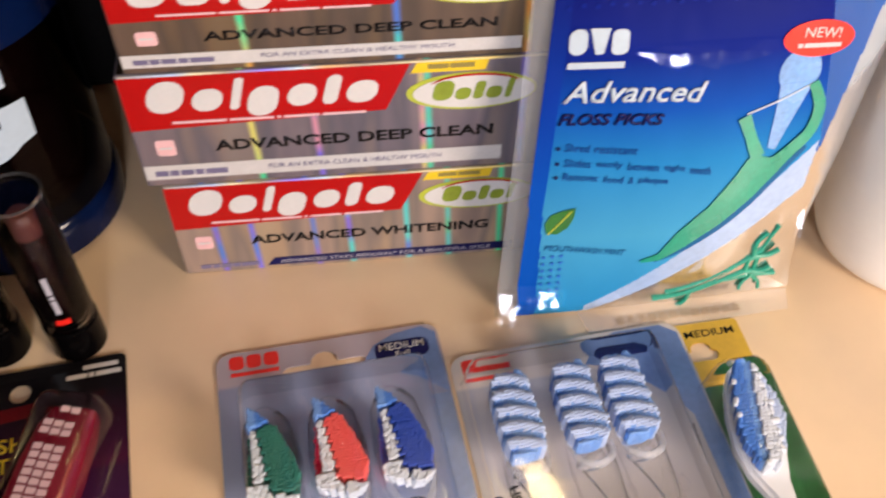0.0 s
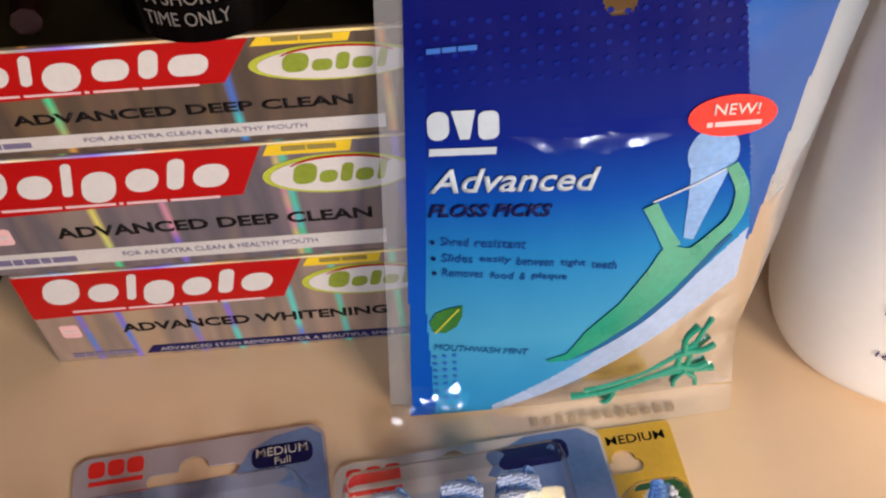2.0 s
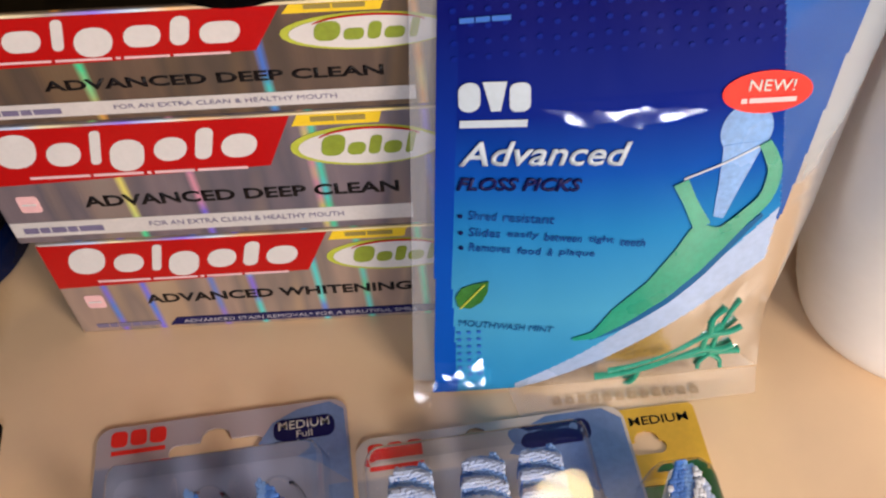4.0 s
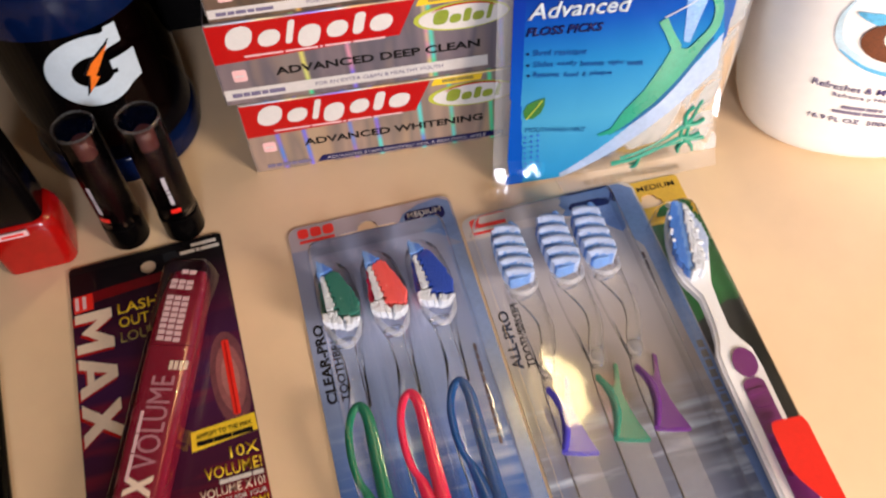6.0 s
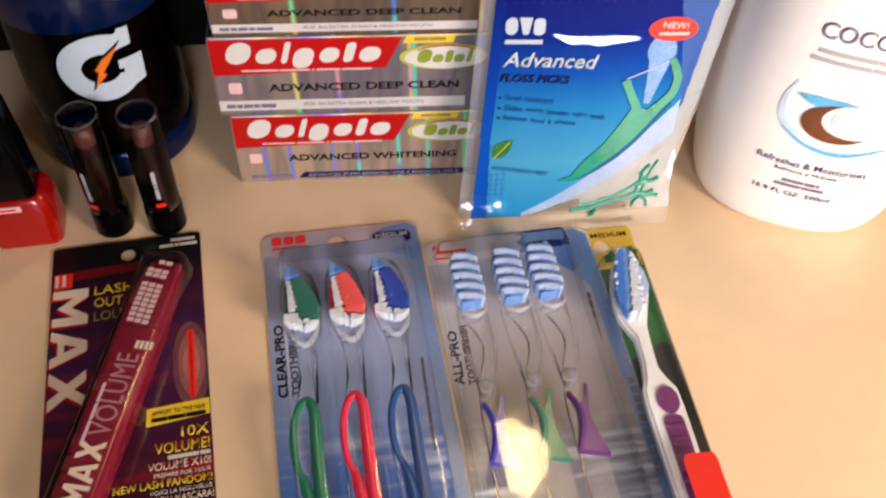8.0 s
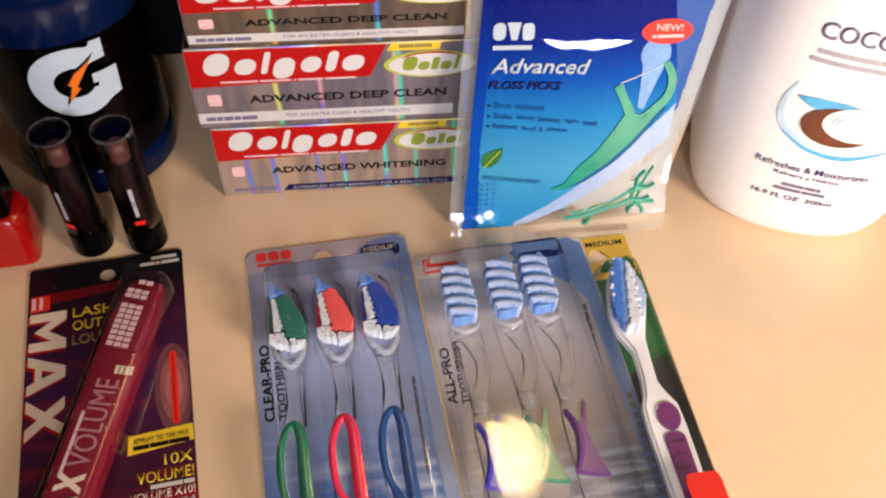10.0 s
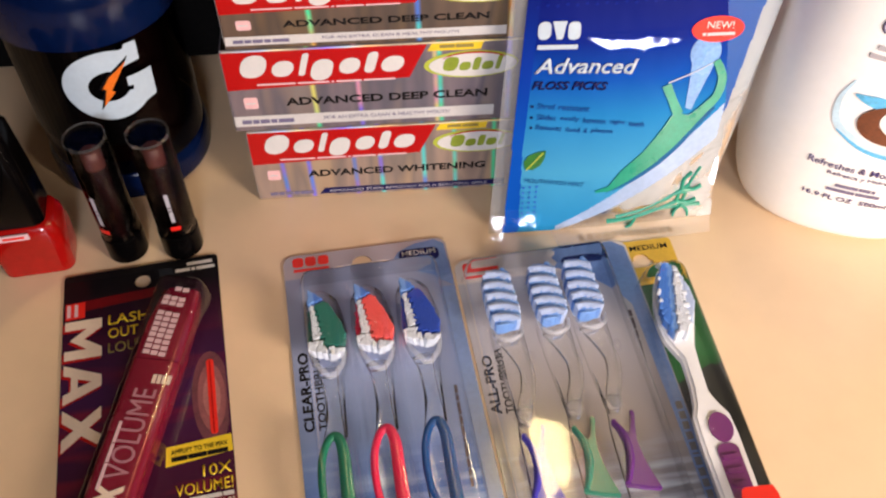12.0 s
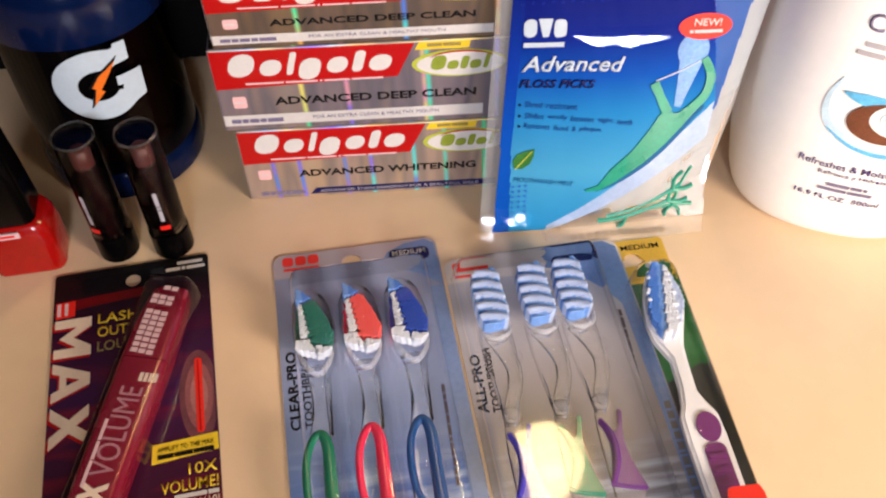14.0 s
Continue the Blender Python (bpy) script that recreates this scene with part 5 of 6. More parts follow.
for mat, bm in tufts([(x * MM, y * MM) for x, y in ((9.2, -27.5), (13.6, -30.5), (16.2, -41), (16.4, -51.5), (12.0, -61.0), (8.0, -66.5), (3.0, -66.5), (0.2, -57), (1.6, -45), (4.4, -35))], 0.0011, 0.0013, 0.0128, head_tuft):
    part("bristles", bm, mat, brush)
part("thumb_grip", prism(ellipse(0.0092, -0.1105, 0.0050, 0.0068, 24), 0.0128, 0.0138), PLUM, brush, "plum rubber thumb rest")
part("grip_pad", prism(round_rect(0.0042, -0.1750, 0.0132, -0.1180, 0.0032), 0.0128, 0.0136), PLUM, brush, "plum ribbed rubber grip")
for i in range(7):
    part("rib", prism(round_rect(0.0050, -0.1252 - 0.006 * i, 0.0124, -0.1230 - 0.006 * i, 0.0009), 0.0136, 0.0143), PLUM, brush)
flag = [(x * MM, y * MM) for x, y in ((3.7, -144.4), (4.6, -141.6), (6.4, -140.8), (17.2, -141.2), (18.3, -144.6), (18.6, -204), (15.5, -190), (10.0, -173), (5.5, -165), (3.7, -160))]
part("red_flag", prism(flag, 0.0216, 0.0220), RED_BRIGHT, pack_c, "bright red printed corner")


# ---- mascara on its card ----
masc = thing("mascara_pack", pose(0.0812, 0.3060, 0.0003, 0, 0, 15.2), "dark blister card with maroon mascara tube", "mascara")
part("card", prism(round_rect(0, -0.1515, 0.0722, 0, 0.002), 0, CARD_TOP, [ellipse(0.0365, -0.0095, 0.0037, 0.0037, 18)]), MASC_CARD, masc, "dark plum printed card with round hole")
part("top_band", prism([(0.0005, -0.0040), (0.0717, -0.0040), (0.0717, -0.0006), (0.0005, -0.0006)], 0, 0.00006), BLACK, masc, m=level(CARD_TOP))
part("red_strip", prism([(0.0010, -0.0235), (0.0140, -0.0215), (0.0480, -0.0190), (0.0480, -0.0140), (0.0010, -0.0165)], 0, 0.00006), RED_DARK, masc, "dark red printed strip", m=level(CARD_TOP))
part("red_tab", prism([(0.0012, -0.0260), (0.0100, -0.0255), (0.0100, -0.0165), (0.0012, -0.0168)], 0, 0.00006), RED_BRIGHT, masc, m=level(CARD_TOP + 0.0001))
part("tab_text", bars(0.0035, -0.0245, 0.0070, 0.0016, (4,), turn=90), ROSE_WHITE, masc, m=level(CARD_TOP + 0.0002))
part("tab_text", bars(0.0068, -0.0245, 0.0070, 0.0016, (4,), turn=90), ROSE_WHITE, masc, m=level(CARD_TOP + 0.0002))
part("code_text", bars(0.0575, -0.0045, 0.0120, 0.0018, (6,)), SILVER_INK, masc, m=level(CARD_TOP + 0.0001))
part("code_text", bars(0.0520, -0.0078, 0.0185, 0.0018, (4, 1, 5)), SILVER_INK, masc, m=level(CARD_TOP + 0.0001))
for s, y0, y1 in (("M", -0.0270, -0.0480), ("A", -0.0505, -0.0710), ("X", -0.0735, -0.0940)):
    part("letter_shadow", block_letter(s, 0.0002, y0 - 0.0013, abs(y1 - y0), 0.0170, -90, 0.00006), RED, masc, m=level(CARD_TOP))
    part("letter", block_letter(s, 0.0012, y0, abs(y1 - y0), 0.0165, -90), CREAM_INK, masc, "large cream letter reading down the card", m=level(CARD_TOP + 0.0001))
for s, y, mat, w in (("LASH", -0.0320, YELLOW, 0.0185), ("OUT", -0.0395, YELLOW, 0.0135), ("LOUD", -0.0475, DIM_GOLD, 0.0175)):
    part("slogan", lettering(s, 0.0205, y, w, 0.0055, 0.0001, bold=0.01), mat, masc, m=level(CARD_TOP + 0.0001))
for grow, mat, z in ((1.0, HALO_DIM, 0.0), (0.72, GLOW_PINK, 0.00008), (0.45, HALO_PALE, 0.00016)):
    halo = [(min(0.0715, 0.0648 + x * grow), -0.0790 + y * grow) for x, y in ellipse(0, 0, 0.0085, 0.0235, 30)]
    part("halo", prism(halo, 0, 0.00006), mat, masc, "pink printed halo", m=level(CARD_TOP + z))
part("wand_print", prism(round_rect(0.0634, -0.0975, 0.0666, -0.0600, 0.0012), 0, 0.0001), RED_BRIGHT, masc, "red printed wand", m=level(CARD_TOP + 0.00025))
part("wand_line", prism(round_rect(0.0646, -0.0970, 0.0652, -0.0610, 0.0002), 0, 0.0001), RED, masc, m=level(CARD_TOP + 0.0004))
part("yellow_strip", prism([(0.0440, -0.1090), (0.0732 - 0.0012, -0.1065), (0.0718, -0.0985), (0.0445, -0.1000)], 0, 0.0001), YELLOW, masc, "yellow printed strip", m=level(CARD_TOP))
part("strip_text", lettering("AMPLIFY TO THE MAX", 0.0465, -0.1040, 0.0235, 0.0022, 0.0001, turn=1), BLACK, masc, m=level(CARD_TOP + 0.0002))
part("strip_text", bars(0.0465, -0.1072, 0.0235, 0.0020, (7, 8, 9), turn=1), BLACK, masc, m=level(CARD_TOP + 0.0002))
for s, x, y, w, h, mat in (("10X", 0.0590, -0.1162, 0.0118, 0.0052, YELLOW), ("VOLUME!", 0.0475, -0.1232, 0.0235, 0.0052, YELLOW), ("VOLUME X10!", 0.0445, -0.1308, 0.0265, 0.0038, CREAM_INK), ("PREPARE FOR YOUR", 0.0470, -0.1342, 0.0240, 0.0021, SILVER_INK), ("NEW LASH FANDOM!", 0.0300, -0.1388, 0.0412, 0.0036, YELLOW), ("VOICI LA NOUVELLE", 0.0450, -0.1419, 0.0260, 0.0021, SILVER_INK), ("IDOLE DU MASCARA!", 0.0390, -0.1462, 0.0325, 0.0033, CREAM_INK), ("0.27 FL. OZ. (8 mL)", 0.0440, -0.1500, 0.0250, 0.0024, DIM_GOLD)):
    part("claim", lettering(s, x, y, w, h, 0.0001, bold=0.004), mat, masc, m=level(CARD_TOP + 0.0001))
part("small_text", bars(0.0530, -0.1262, 0.018, 0.0018, (9, 3)), SILVER_INK, masc, m=level(CARD_TOP + 0.0001))

tube = new("tube")
tube.parent = masc
tagged(tube, "maroon tapering mascara tube with white print")
TUBE = pose(0.0150, -0.1500, 0.0006, 0, 0, -18.5)  # local y runs up the tube


def rounded_bar(stations):
    """A bar along y with rounded square sections (y, half width, height)."""
    rings = []
    for y, hw, h in stations:
        rings.append([(x, y, z) for x, z in round_rect(-hw, 0, hw, h, min(hw, h / 2) * 0.45, 4)])
    return loft(rings)


part("bottle", rounded_bar([(0.0, 0.0088, 0.0125), (0.001, 0.0096, 0.0135), (0.045, 0.0102, 0.0140), (0.0905, 0.0104, 0.0140)]), MAROON, tube, smooth=True, m=TUBE)
part("cap", rounded_bar([(0.0910, 0.0104, 0.0140), (0.110, 0.0100, 0.0135), (0.124, 0.0090, 0.0120), (0.1315, 0.0074, 0.0095), (0.1330, 0.0056, 0.0070)]), MAROON, tube, "maroon cap with checkered print", smooth=True, m=TUBE)
for i, c in enumerate("MAX"):
    part("tube_letter", block_letter(c, 0.0058, 0.0035 + 0.0100 * i, 0.0092, 0.0110, 90), CREAM_INK, tube, m=TUBE @ level(0.0142))
part("tube_text", lettering("VOLUME", 0.0058, 0.0350, 0.0410, 0.0098, 0.0001, turn=90), TUBE_ROSE, tube, m=TUBE @ level(0.0142))
part("plus_text", bars(0.0020, 0.0790, 0.0080, 0.0042, (1, 1, 1, 1)), CREAM_INK, tube, m=TUBE @ level(0.0142))
part("tube_line", bars(-0.0040, 0.0300, 0.0300, 0.0014, (7, 5, 6), turn=90), ROSE_WHITE, tube, m=TUBE @ level(0.0142))
rng = random.Random(4)
for i in range(13):
    for j in range(3):
        if i < 6 or rng.random() < 0.58:
            x, y = -0.0062 + 0.0036 * j, 0.0930 + 0.0030 * i - 0.0004 * j
            part("check_print", prism([(x, y), (x + 0.0030, y), (x + 0.0030, y + 0.0022), (x, y + 0.0022)], 0, 0.0001), ROSE_WHITE, tube, m=TUBE @ level(0.0142 if i < 4 else 0.0137 + 0.0002 - 0.00013 * max(0, i - 4) * max(1, (i - 4) * 0.25)))
part("tube_blister", blister(0.0, 0.0, 0.0260, 0.1400, 0.0165, 0.007), CLEAR, masc, "clear plastic blister", True, TUBE @ Matrix.Translation((-0.0130, -0.003, 0)))


# ---- lipsticks ----
def lipstick(x, y, turn, label):
    t = thing("lipstick", pose(x, y, 0, 0, 0, turn), label, "lipstick", "standing lipsticks")
    part("base", lathe([(0.0088, 0), (0.0096, 0.0008), (0.0096, 0.0150), (0.0088, 0.0158)], 28), BLACK_GLOSS, t, "black glossy base", True)
    part("collar", lathe([(0.0060, 0.0158), (0.0060, 0.0600), (0.0056, 0.0608)], 28), LIP_TUBE, t, "dark maroon inner tube", True)
    part("bullet", lathe([(0.0052, 0.0605), (0.0052, 0.0650), (0.0047, 0.0680), (0.0034, 0.0697), (0.0006, 0.0704)], 22), LIPSTICK, t, "rose lipstick bullet", True)
    part("cap", lathe([(0.0092, 0.0160), (0.0092, 0.0764), (0.0086, 0.0775), (0.0078, 0.0764), (0.0082, 0.0740), (0.0082, 0.0165)], 30, caps=False), CAP_CLEAR, t, "clear plastic cap", True)
    part("cap_top", lathe([(0.0079, 0.0762), (0.0079, 0.0768)], 30), CAP_CLEAR, t)
    part("rim", lathe([(0.0087, 0.0767), (0.0093, 0.0769), (0.0093, 0.0776), (0.0087, 0.0778), (0.0087, 0.0767)], 30, caps=False), RIM, t, "pale clear rim", True)
    bm = bmesh.new()
    merge(bm, bars(0.0285, -0.0009, 0.0190, 0.0018, (3, 0.7, 3.6)))
    for v in bm.verts:
        a, h = v.co.y / 0.0095, v.co.x
        v.co = (0.00945 * math.sin(a), -(0.00945 + v.co.z) * math.cos(a), h)
    part("side_mark", bm, SOFT_GREY, t, "small white side mark")
    bm = prism([(0.0225, -0.0024), (0.0252, -0.0024), (0.0252, 0.0024), (0.0225, 0.0024)], 0, 0.0001)
    fine(bm, 0.0015)
    for v in bm.verts:
        a, h = v.co.y / 0.0095, v.co.x
        v.co = (0.00945 * math.sin(a), -(0.00945 + v.co.z) * math.cos(a), h)
    part("red_tab", bm, RED_BRIGHT, t)
    return t


lipstick(0.1332, 0.3300, 20, "dark lipstick with clear cap standing near the bottle")
lipstick(0.1070, 0.3260, -18, "dark lipstick with clear cap beside its twin")


# ---- nail polish ----
nail = thing("nail_polish", pose(0.0660, 0.3190, 0, 0, 0, 14), "red nail polish bottle with tall black cap", "nail polish")
rings = []
for z, w, d in ((0, 0.0150, 0.0105), (0.0010, 0.0165, 0.0120), (0.016, 0.0172, 0.0125), (0.0270, 0.0165, 0.0120), (0.0315, 0.0150, 0.0108), (0.0335, 0.0100, 0.0090)):
    rings.append([(x, y, z) for x, y in round_rect(-w, -d, w, d, 0.0055, 5)])
part("bottle", loft(rings), NAIL_RED, nail, "glossy red glass bottle", True)
rings = []
for z, w in ((0.0336, 0.0118), (0.0350, 0.0128), (0.060, 0.0122), (0.084, 0.0112), (0.087, 0.0098)):
    rings.append([(x, y, z) for x, y in round_rect(-w, -w * 0.9, w, w * 0.9, 0.005, 5)])
part("cap", loft(rings), BLACK_GLOSS, nail, "tall black cap", True)
part("neck_tag", block(-0.0095, 0.0040, -0.0126, -0.0119, 0.0275, 0.0312), ROSE_WHITE, nail, "small pale printed tag")
part("neck_tag_text", bars(-0.0075, 0.0287, 0.0095, 0.0014, (4,)), RED_BRIGHT, nail, m=face_at(0.0127))


# ---- sports bottle ----
BR = 0.0405
bottle = thing("sports_bottle", pose(0.0920, 0.3965, 0, 0, 0, 26), "smoky sports drink bottle with navy lid and base", "bottle")
part("base", lathe([(BR - 0.004, 0), (BR, 0.0020), (BR + 0.0004, 0.0120), (BR - 0.0005, 0.0165), (BR - 0.002, 0.0180)], 48), BLUE_LID, bottle, "navy blue base", True)
part("body", lathe([(BR - 0.0012, 0.0182), (BR - 0.0008, 0.050), (BR - 0.0015, 0.075), (BR - 0.001, 0.099)], 48, caps=False), BOTTLE_CLEAR, bottle, "smoky translucent wall", True)
part("drink", lathe([(BR - 0.010, 0.0185), (BR - 0.009, 0.040), (BR - 0.010, 0.092)], 40), LIP_TUBE, bottle, "dark drink inside", True)
part("lid", lathe([(BR + 0.0010, 0.0985), (BR + 0.0030, 0.1000), (BR + 0.0035, 0.1130), (BR + 0.0010, 0.1250), (0.036, 0.1340), (0.026, 0.1410), (0.016, 0.1450), (0.0155, 0.160), (0.013, 0.164)], 48), BLUE_LID, bottle, "navy blue screw lid", True)


def wrap(bm, r):
    """Bend a drawing in x, y round the bottle's front."""
    for v in bm.verts:
        a = v.co.x / r
        v.co = (math.sin(a) * (r + v.co.z), -math.cos(a) * (r + v.co.z), v.co.y)
    return bm


part("label", wrap(fine(prism(round_rect(-0.052, 0.0400, 0.0060, 0.0975, 0.002), 0, 0.0001)), BR), BLACK_GLOSS, bottle, "black printed label")
mark = ellipse(-0.001, 0.0790, 0.0205, 0.0195, 36, 66, 312) + [(0.0185, 0.0660), (0.0192, 0.0815), (0.0070, 0.0815), (0.0068, 0.0765), (0.0092, 0.0762), (0.0085, 0.0735)] + ellipse(-0.001, 0.0790, 0.0095, 0.0085, 20, 325, 60) + [(0.0085, 0.0880), (0.0150, 0.0885), (0.0155, 0.0985), (0.0100, 0.0990), (0.0092, 0.0970)]
part("logo_plate", wrap(fine(prism([(x, y - 0.003) for x, y in mark], 0, 0.0002)), BR + 0.0003), PALE_LOGO, bottle, "white rounded mark")
bolt = [(-0.0060, 0.0690), (0.0005, 0.0760), (-0.0010, 0.0770), (0.0085, 0.0905), (-0.0005, 0.0845), (-0.0045, 0.0790), (-0.0030, 0.0780)]
part("logo_bolt", wrap(fine(prism([(x, y - 0.003) for x, y in bolt], 0, 0.0002)), BR + 0.0009), ORANGE, bottle, "orange lightning bolt")
part("logo_bolt_edge", wrap(fine(prism([(x * 1.25 - 0.0003, 0.0760 + (y - 0.0790) * 1.22) for x, y in bolt], 0, 0.0002)), BR + 0.0006), BLACK, bottle)


# ---- lotion bottle ----
lotion = thing("lotion_bottle", pose(0.4628, 0.3915, 0, 0, 0, -12), "white lotion bottle with coconut picture on label", "lotion bottle")
PROFILE = [(0.0430, 0.0), (0.0470, 0.0008), (0.0500, 0.0040), (0.0530, 0.0130), (0.0562, 0.0300), (0.0588, 0.0480), (0.0606, 0.0700), (0.0605, 0.0950), (0.0590, 0.1200), (0.0560, 0.1420), (0.0490, 0.1610), (0.0360, 0.1740), (0.0200, 0.1810), (0.0150, 0.1830), (0.0150, 0.1900)]
DEPTH = 0.76


def lotion_half(z):
    for (r0, z0), (r1, z1) in zip(PROFILE, PROFILE[1:]):
        if z0 <= z <= z1:
            return r0 + (r1 - r0) * (z - z0) / (z1 - z0)
    return PROFILE[-1][0]


part("body", loft([[(r * math.copysign(abs(math.cos(a)) ** 0.86, math.cos(a)), r * DEPTH * math.copysign(abs(math.sin(a)) ** 0.86, math.sin(a)), z) for a in [2 * math.pi * i / 64 for i in range(64)]] for r, z in [(lotion_half(0.19 * k / 60), 0.19 * k / 60) for k in range(61)]]), LOTION, lotion, "glossy white oval plastic body", True)
part("cap", lathe([(0.0200, 0.1905), (0.0210, 0.1915), (0.0205, 0.2150), (0.0190, 0.2170)], 32), LOTION, lotion, "white flip cap", True)


def on_lotion(bm, out):
    """Lay a drawing made in x, z on the bottle's front."""
    for v in bm.verts:
        x, z, d = v.co
        r = lotion_half(max(0.0, z))
        k = min(0.98, abs(x) / r)
        v.co = (x, -(1 - k ** (2 / 0.86)) ** (0.43) * r * DEPTH - out - d, z)
    return bm


LX = 0.001
part("title", on_lotion(fine(lettering("COCONUT", LX - 0.024, 0.1275, 0.052, 0.0078, 0.0001, bold=0.01)), 0.0004), GREY_PRINT, lotion, "grey-violet lettering")
part("subtitle", on_lotion(fine(bars(LX - 0.022, 0.1205, 0.044, 0.0022, (11, 4, 4))), 0.0004), SOFT_GREY, lotion)
part("subtitle", on_lotion(fine(bars(LX - 0.024, 0.1162, 0.046, 0.0022, (5, 7, 3, 6))), 0.0004), SOFT_GREY, lotion)
part("splash", on_lotion(fine(prism(ribbon([(LX - 0.0245, 0.1040), (LX - 0.0275, 0.0920), (LX - 0.0235, 0.0790), (LX - 0.008, 0.0710), (LX + 0.012, 0.0715), (LX + 0.030, 0.0830)], [0.0004, 0.0011, 0.0018, 0.0026, 0.0022, 0.0006]), 0, 0.0001)), 0.0003), SPLASH_PALE, lotion, "pale blue printed splash")
part("splash_edge", on_lotion(fine(prism(ribbon([(LX - 0.024, 0.0770), (LX - 0.010, 0.0690), (LX + 0.006, 0.0672), (LX + 0.024, 0.0740)], [0.0003, 0.0010, 0.0014, 0.0004]), 0, 0.0001)), 0.0005), SPLASH_BLUE, lotion)
part("splash_top", on_lotion(fine(prism(ribbon([(LX - 0.0225, 0.0975), (LX - 0.014, 0.0960), (LX - 0.002, 0.0965), (LX + 0.008, 0.0960)], [0.0004, 0.0030, 0.0022, 0.0004]), 0, 0.0001)), 0.0005), SPLASH_BLUE, lotion, "blue printed splash")
part("coconut_shell", on_lotion(fine(prism(ellipse(LX - 0.001, 0.0850, 0.0165, 0.0112, 32), 0, 0.0001)), 0.0006), COCO_BROWN, lotion, "brown coconut shell print")
part("coconut_cut", on_lotion(fine(prism([(x + 0.0040, y) for x, y in ellipse(LX + 0.002, 0.0880, 0.0152, 0.0098, 32)], 0, 0.0001)), 0.0009), COCO_WHITE, lotion, "white coconut flesh print")
part("coconut_milk", on_lotion(fine(prism([(x + 0.0040, y) for x, y in ellipse(LX + 0.002, 0.0885, 0.0110, 0.0064, 28)], 0, 0.0001)), 0.0012), SPLASH_PALE, lotion)
part("coconut_heart", on_lotion(fine(prism([(x + 0.0040, y) for x, y in ellipse(LX + 0.002, 0.0883, 0.0090, 0.0050, 28)], 0, 0.0001)), 0.0015), COCO_WHITE, lotion)
part("promise", on_lotion(fine(lettering("Refreshes & Moisturizes", LX - 0.029, 0.0535, 0.052, 0.0040, 0.0001, bold=0.006)), 0.0004), PURPLE_TEXT, lotion, "dark violet lettering")
part("promise_small", on_lotion(fine(lettering("Refresca y Hidrata", LX - 0.019, 0.0485, 0.030, 0.0032, 0.0001, bold=0.005)), 0.0004), PURPLE_TEXT, lotion)
part("small_text", on_lotion(fine(bars(LX - 0.013, 0.0420, 0.018, 0.0020, (6, 3, 1))), 0.0004), GREY_PRINT, lotion)
part("small_text", on_lotion(fine(bars(LX - 0.016, 0.0385, 0.024, 0.0020, (7, 6))), 0.0004), GREY_PRINT, lotion)
part("volume_text", on_lotion(fine(lettering("16.9 FL OZ  500ml", LX - 0.025, 0.0320, 0.038, 0.0032, 0.0001, bold=0.01)), 0.0004), PURPLE_TEXT, lotion)


# ---- things behind and at the edges ----
jar = thing("cosmetic_jar", pose(BOX_AT[0] + 0.076, BOX_AT[1] + 0.028, 0.1340, 0, 0, 4), "black round cosmetic jar on top of toothpaste boxes", "jar")
part("body", lathe([(0.0195, 0), (0.0215, 0.0012), (0.0225, 0.0200), (0.0222, 0.0280), (0.0205, 0.0292)], 36), BLACK_GLOSS, jar, "glossy black wall", True)
part("lid", lathe([(0.0226, 0.0294), (0.0230, 0.0300), (0.0230, 0.0420), (0.0215, 0.0436)], 36), BLACK_GLOSS, jar, "black screw lid", True)
for s, z, w in (("A SHORT", 0.0122, 0.0180), ("TIME ONLY", 0.0064, 0.0205)):
    part("side_text", wrap(fine(lettering(s, -w / 2, z, w, 0.0038, 0.0001)), 0.0221), DIM_GREY, jar, "grey capital lettering")
tin = thing("cosmetic_tin", pose(BOX_AT[0] + 0.1155, BOX_AT[1] + 0.041, 0.1340, 0, 0, 8), "black square cosmetic case on the top box", "cosmetic case")
part("case", block(-0.014, 0.014, -0.014, 0.014, 0.0002, 0.030, 0.003), BLACK_GLOSS, tin)
part("lid", block(-0.0143, 0.0143, -0.0143, 0.0143, 0.0304, 0.040, 0.003), BLACK_GLOSS, tin)
pencil = thing("eye_pencil", pose(BOX_AT[0] + 0.030, BOX_AT[1] + 0.026, 0.1342, 0, 0, 112), "dark brown eye pencil lying across the top box", "eye pencil")
part("barrel", sweep([(-0.018, 0, 0.0040), (0.060, 0, 0.0040)], 0.0038, 8), LIP_TUBE, pencil, smooth=True)
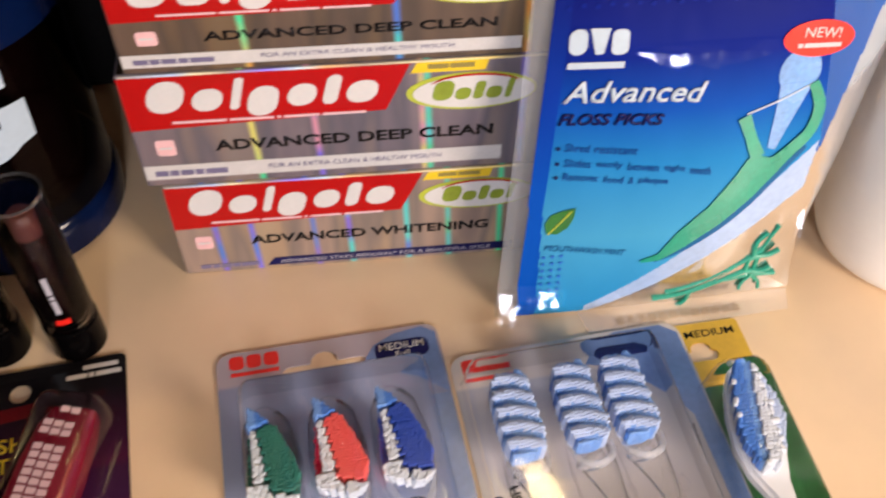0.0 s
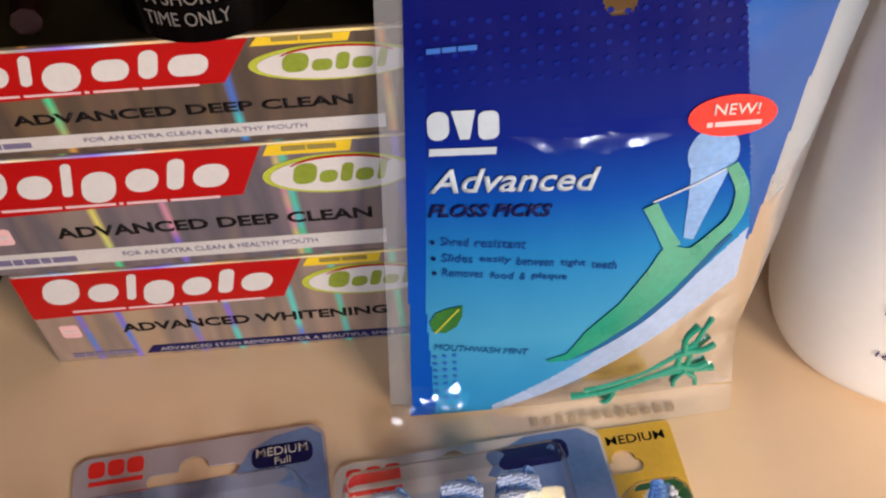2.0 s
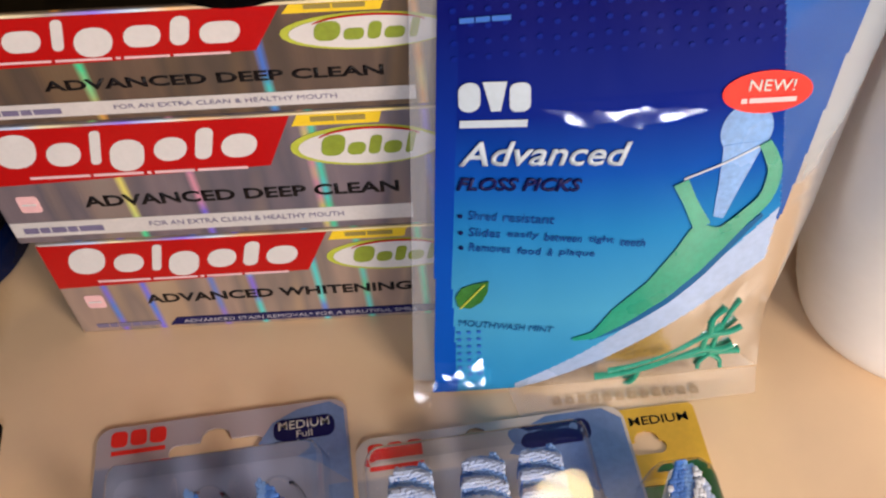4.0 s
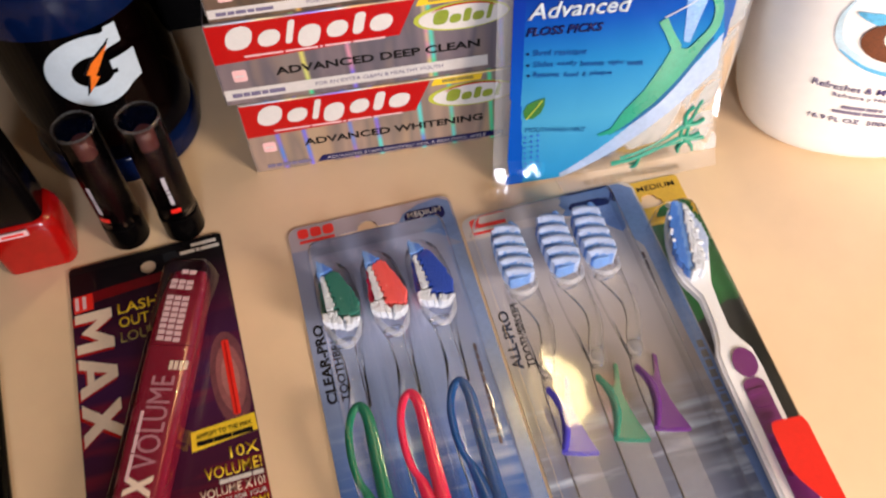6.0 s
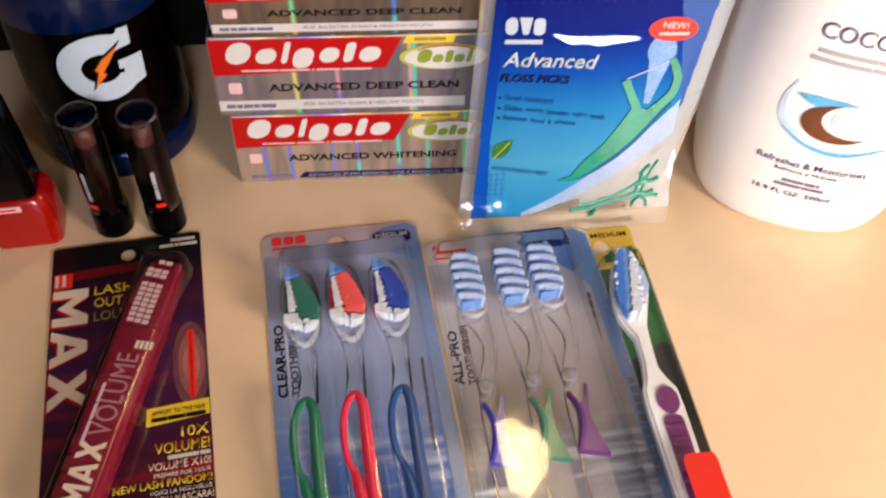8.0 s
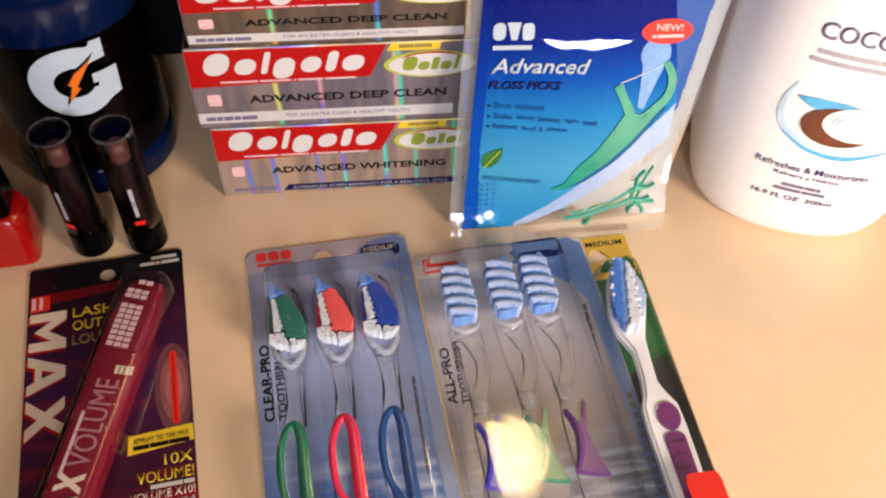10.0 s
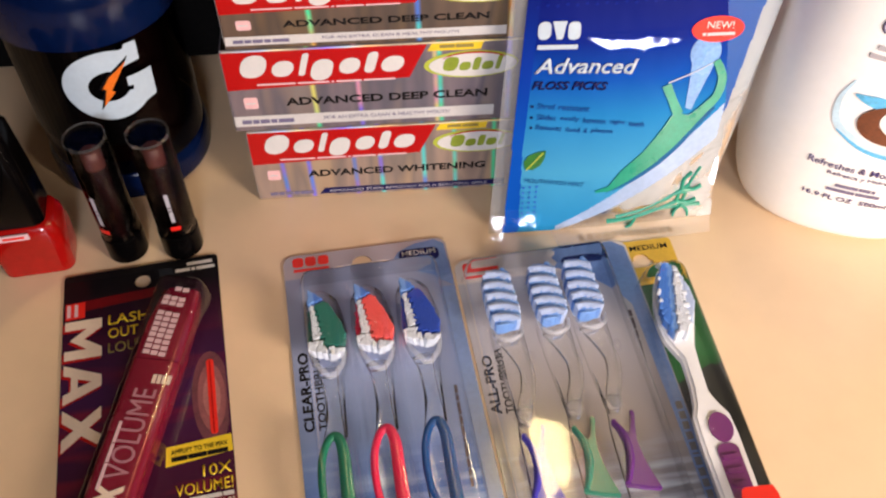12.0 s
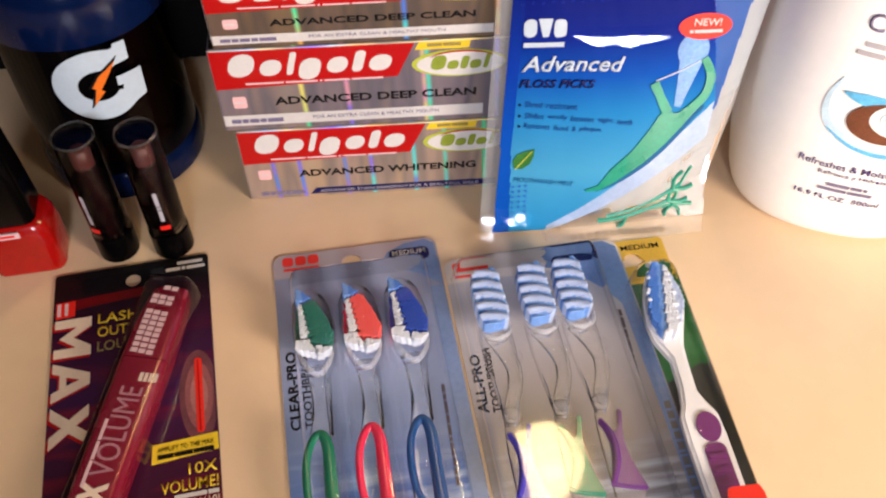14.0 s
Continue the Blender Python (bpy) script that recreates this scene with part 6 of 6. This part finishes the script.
part("cap", sweep([(0.0602, 0, 0.0040), (0.085, 0, 0.0040)], [0.0041, 0.0036], 12), BLACK_GLOSS, pencil, smooth=True)

case = thing("black_case", pose(0.020, 0.5040, 0, 0, 0, 9), "large black soft case standing behind the bottles", "case")
part("shell", block(-0.40, 0.30, -0.056, 0.060, 0.0005, 0.22, 0.012, 3), BLACK_MATT, case)
part("flap", block(-0.38, 0.28, -0.0590, -0.0562, 0.120, 0.215, 0.001), BLACK_MATT, case)
part("zip", block(-0.37, 0.27, -0.0604, -0.0592, 0.1150, 0.1185), BLACK_GLOSS, case)

carton = thing("white_carton", pose(0.3960, 0.4300, 0, 0, 0, 10), "white carton with faded red band behind the bag", "carton")
part("carton_body", block(-0.030, 0.026, 0, 0.030, 0.0003, 0.150, 0.0008), PALE_CARD, carton)
part("red_band", block(-0.0302, 0.0262, -0.0003, 0.0302, 0.062, 0.088), FADED_RED, carton, "faded red printed band")

pouch = thing("brush_sleeve", pose(0.0672, 0.2380, 0, 0, 0, 19), "dark clear sleeve with fine golden stripes lying flat", "sleeve")
part("sleeve", block(-0.046, 0.0, -0.100, 0.050, 0.0004, 0.0060, 0.002), BLACK_GLOSS, pouch, "dark glossy sleeve")
for i in range(5):
    part("stripe", block(-0.0050 - 0.0035 * i, -0.0043 - 0.0035 * i, -0.096, 0.046, 0.0060, 0.0063), DIM_GOLD, pouch, "thin golden stripe")

globe = thing("ceiling_lamp", pose(0.47, 1.09, 1.82), "warm glowing ceiling globe lamp", "ceiling lamp")
GLOW = bpy.data.materials.new("warm_glass_glow")
GLOW.use_nodes = True
GLOW.node_tree.nodes["Principled BSDF"].inputs["Emission Color"].default_value = (1.0, 0.74, 0.36, 1)
GLOW.node_tree.nodes["Principled BSDF"].inputs["Emission Strength"].default_value = 46
part("globe", lathe([(0.095 * math.sin(math.pi * i / 16) + 0.0005, -0.095 * math.cos(math.pi * i / 16)) for i in range(17)], 28), GLOW, globe, "glowing glass globe", True)
part("rose", lathe([(0.05, 0.075), (0.06, 0.08)], 28), CEILING, globe, smooth=True)
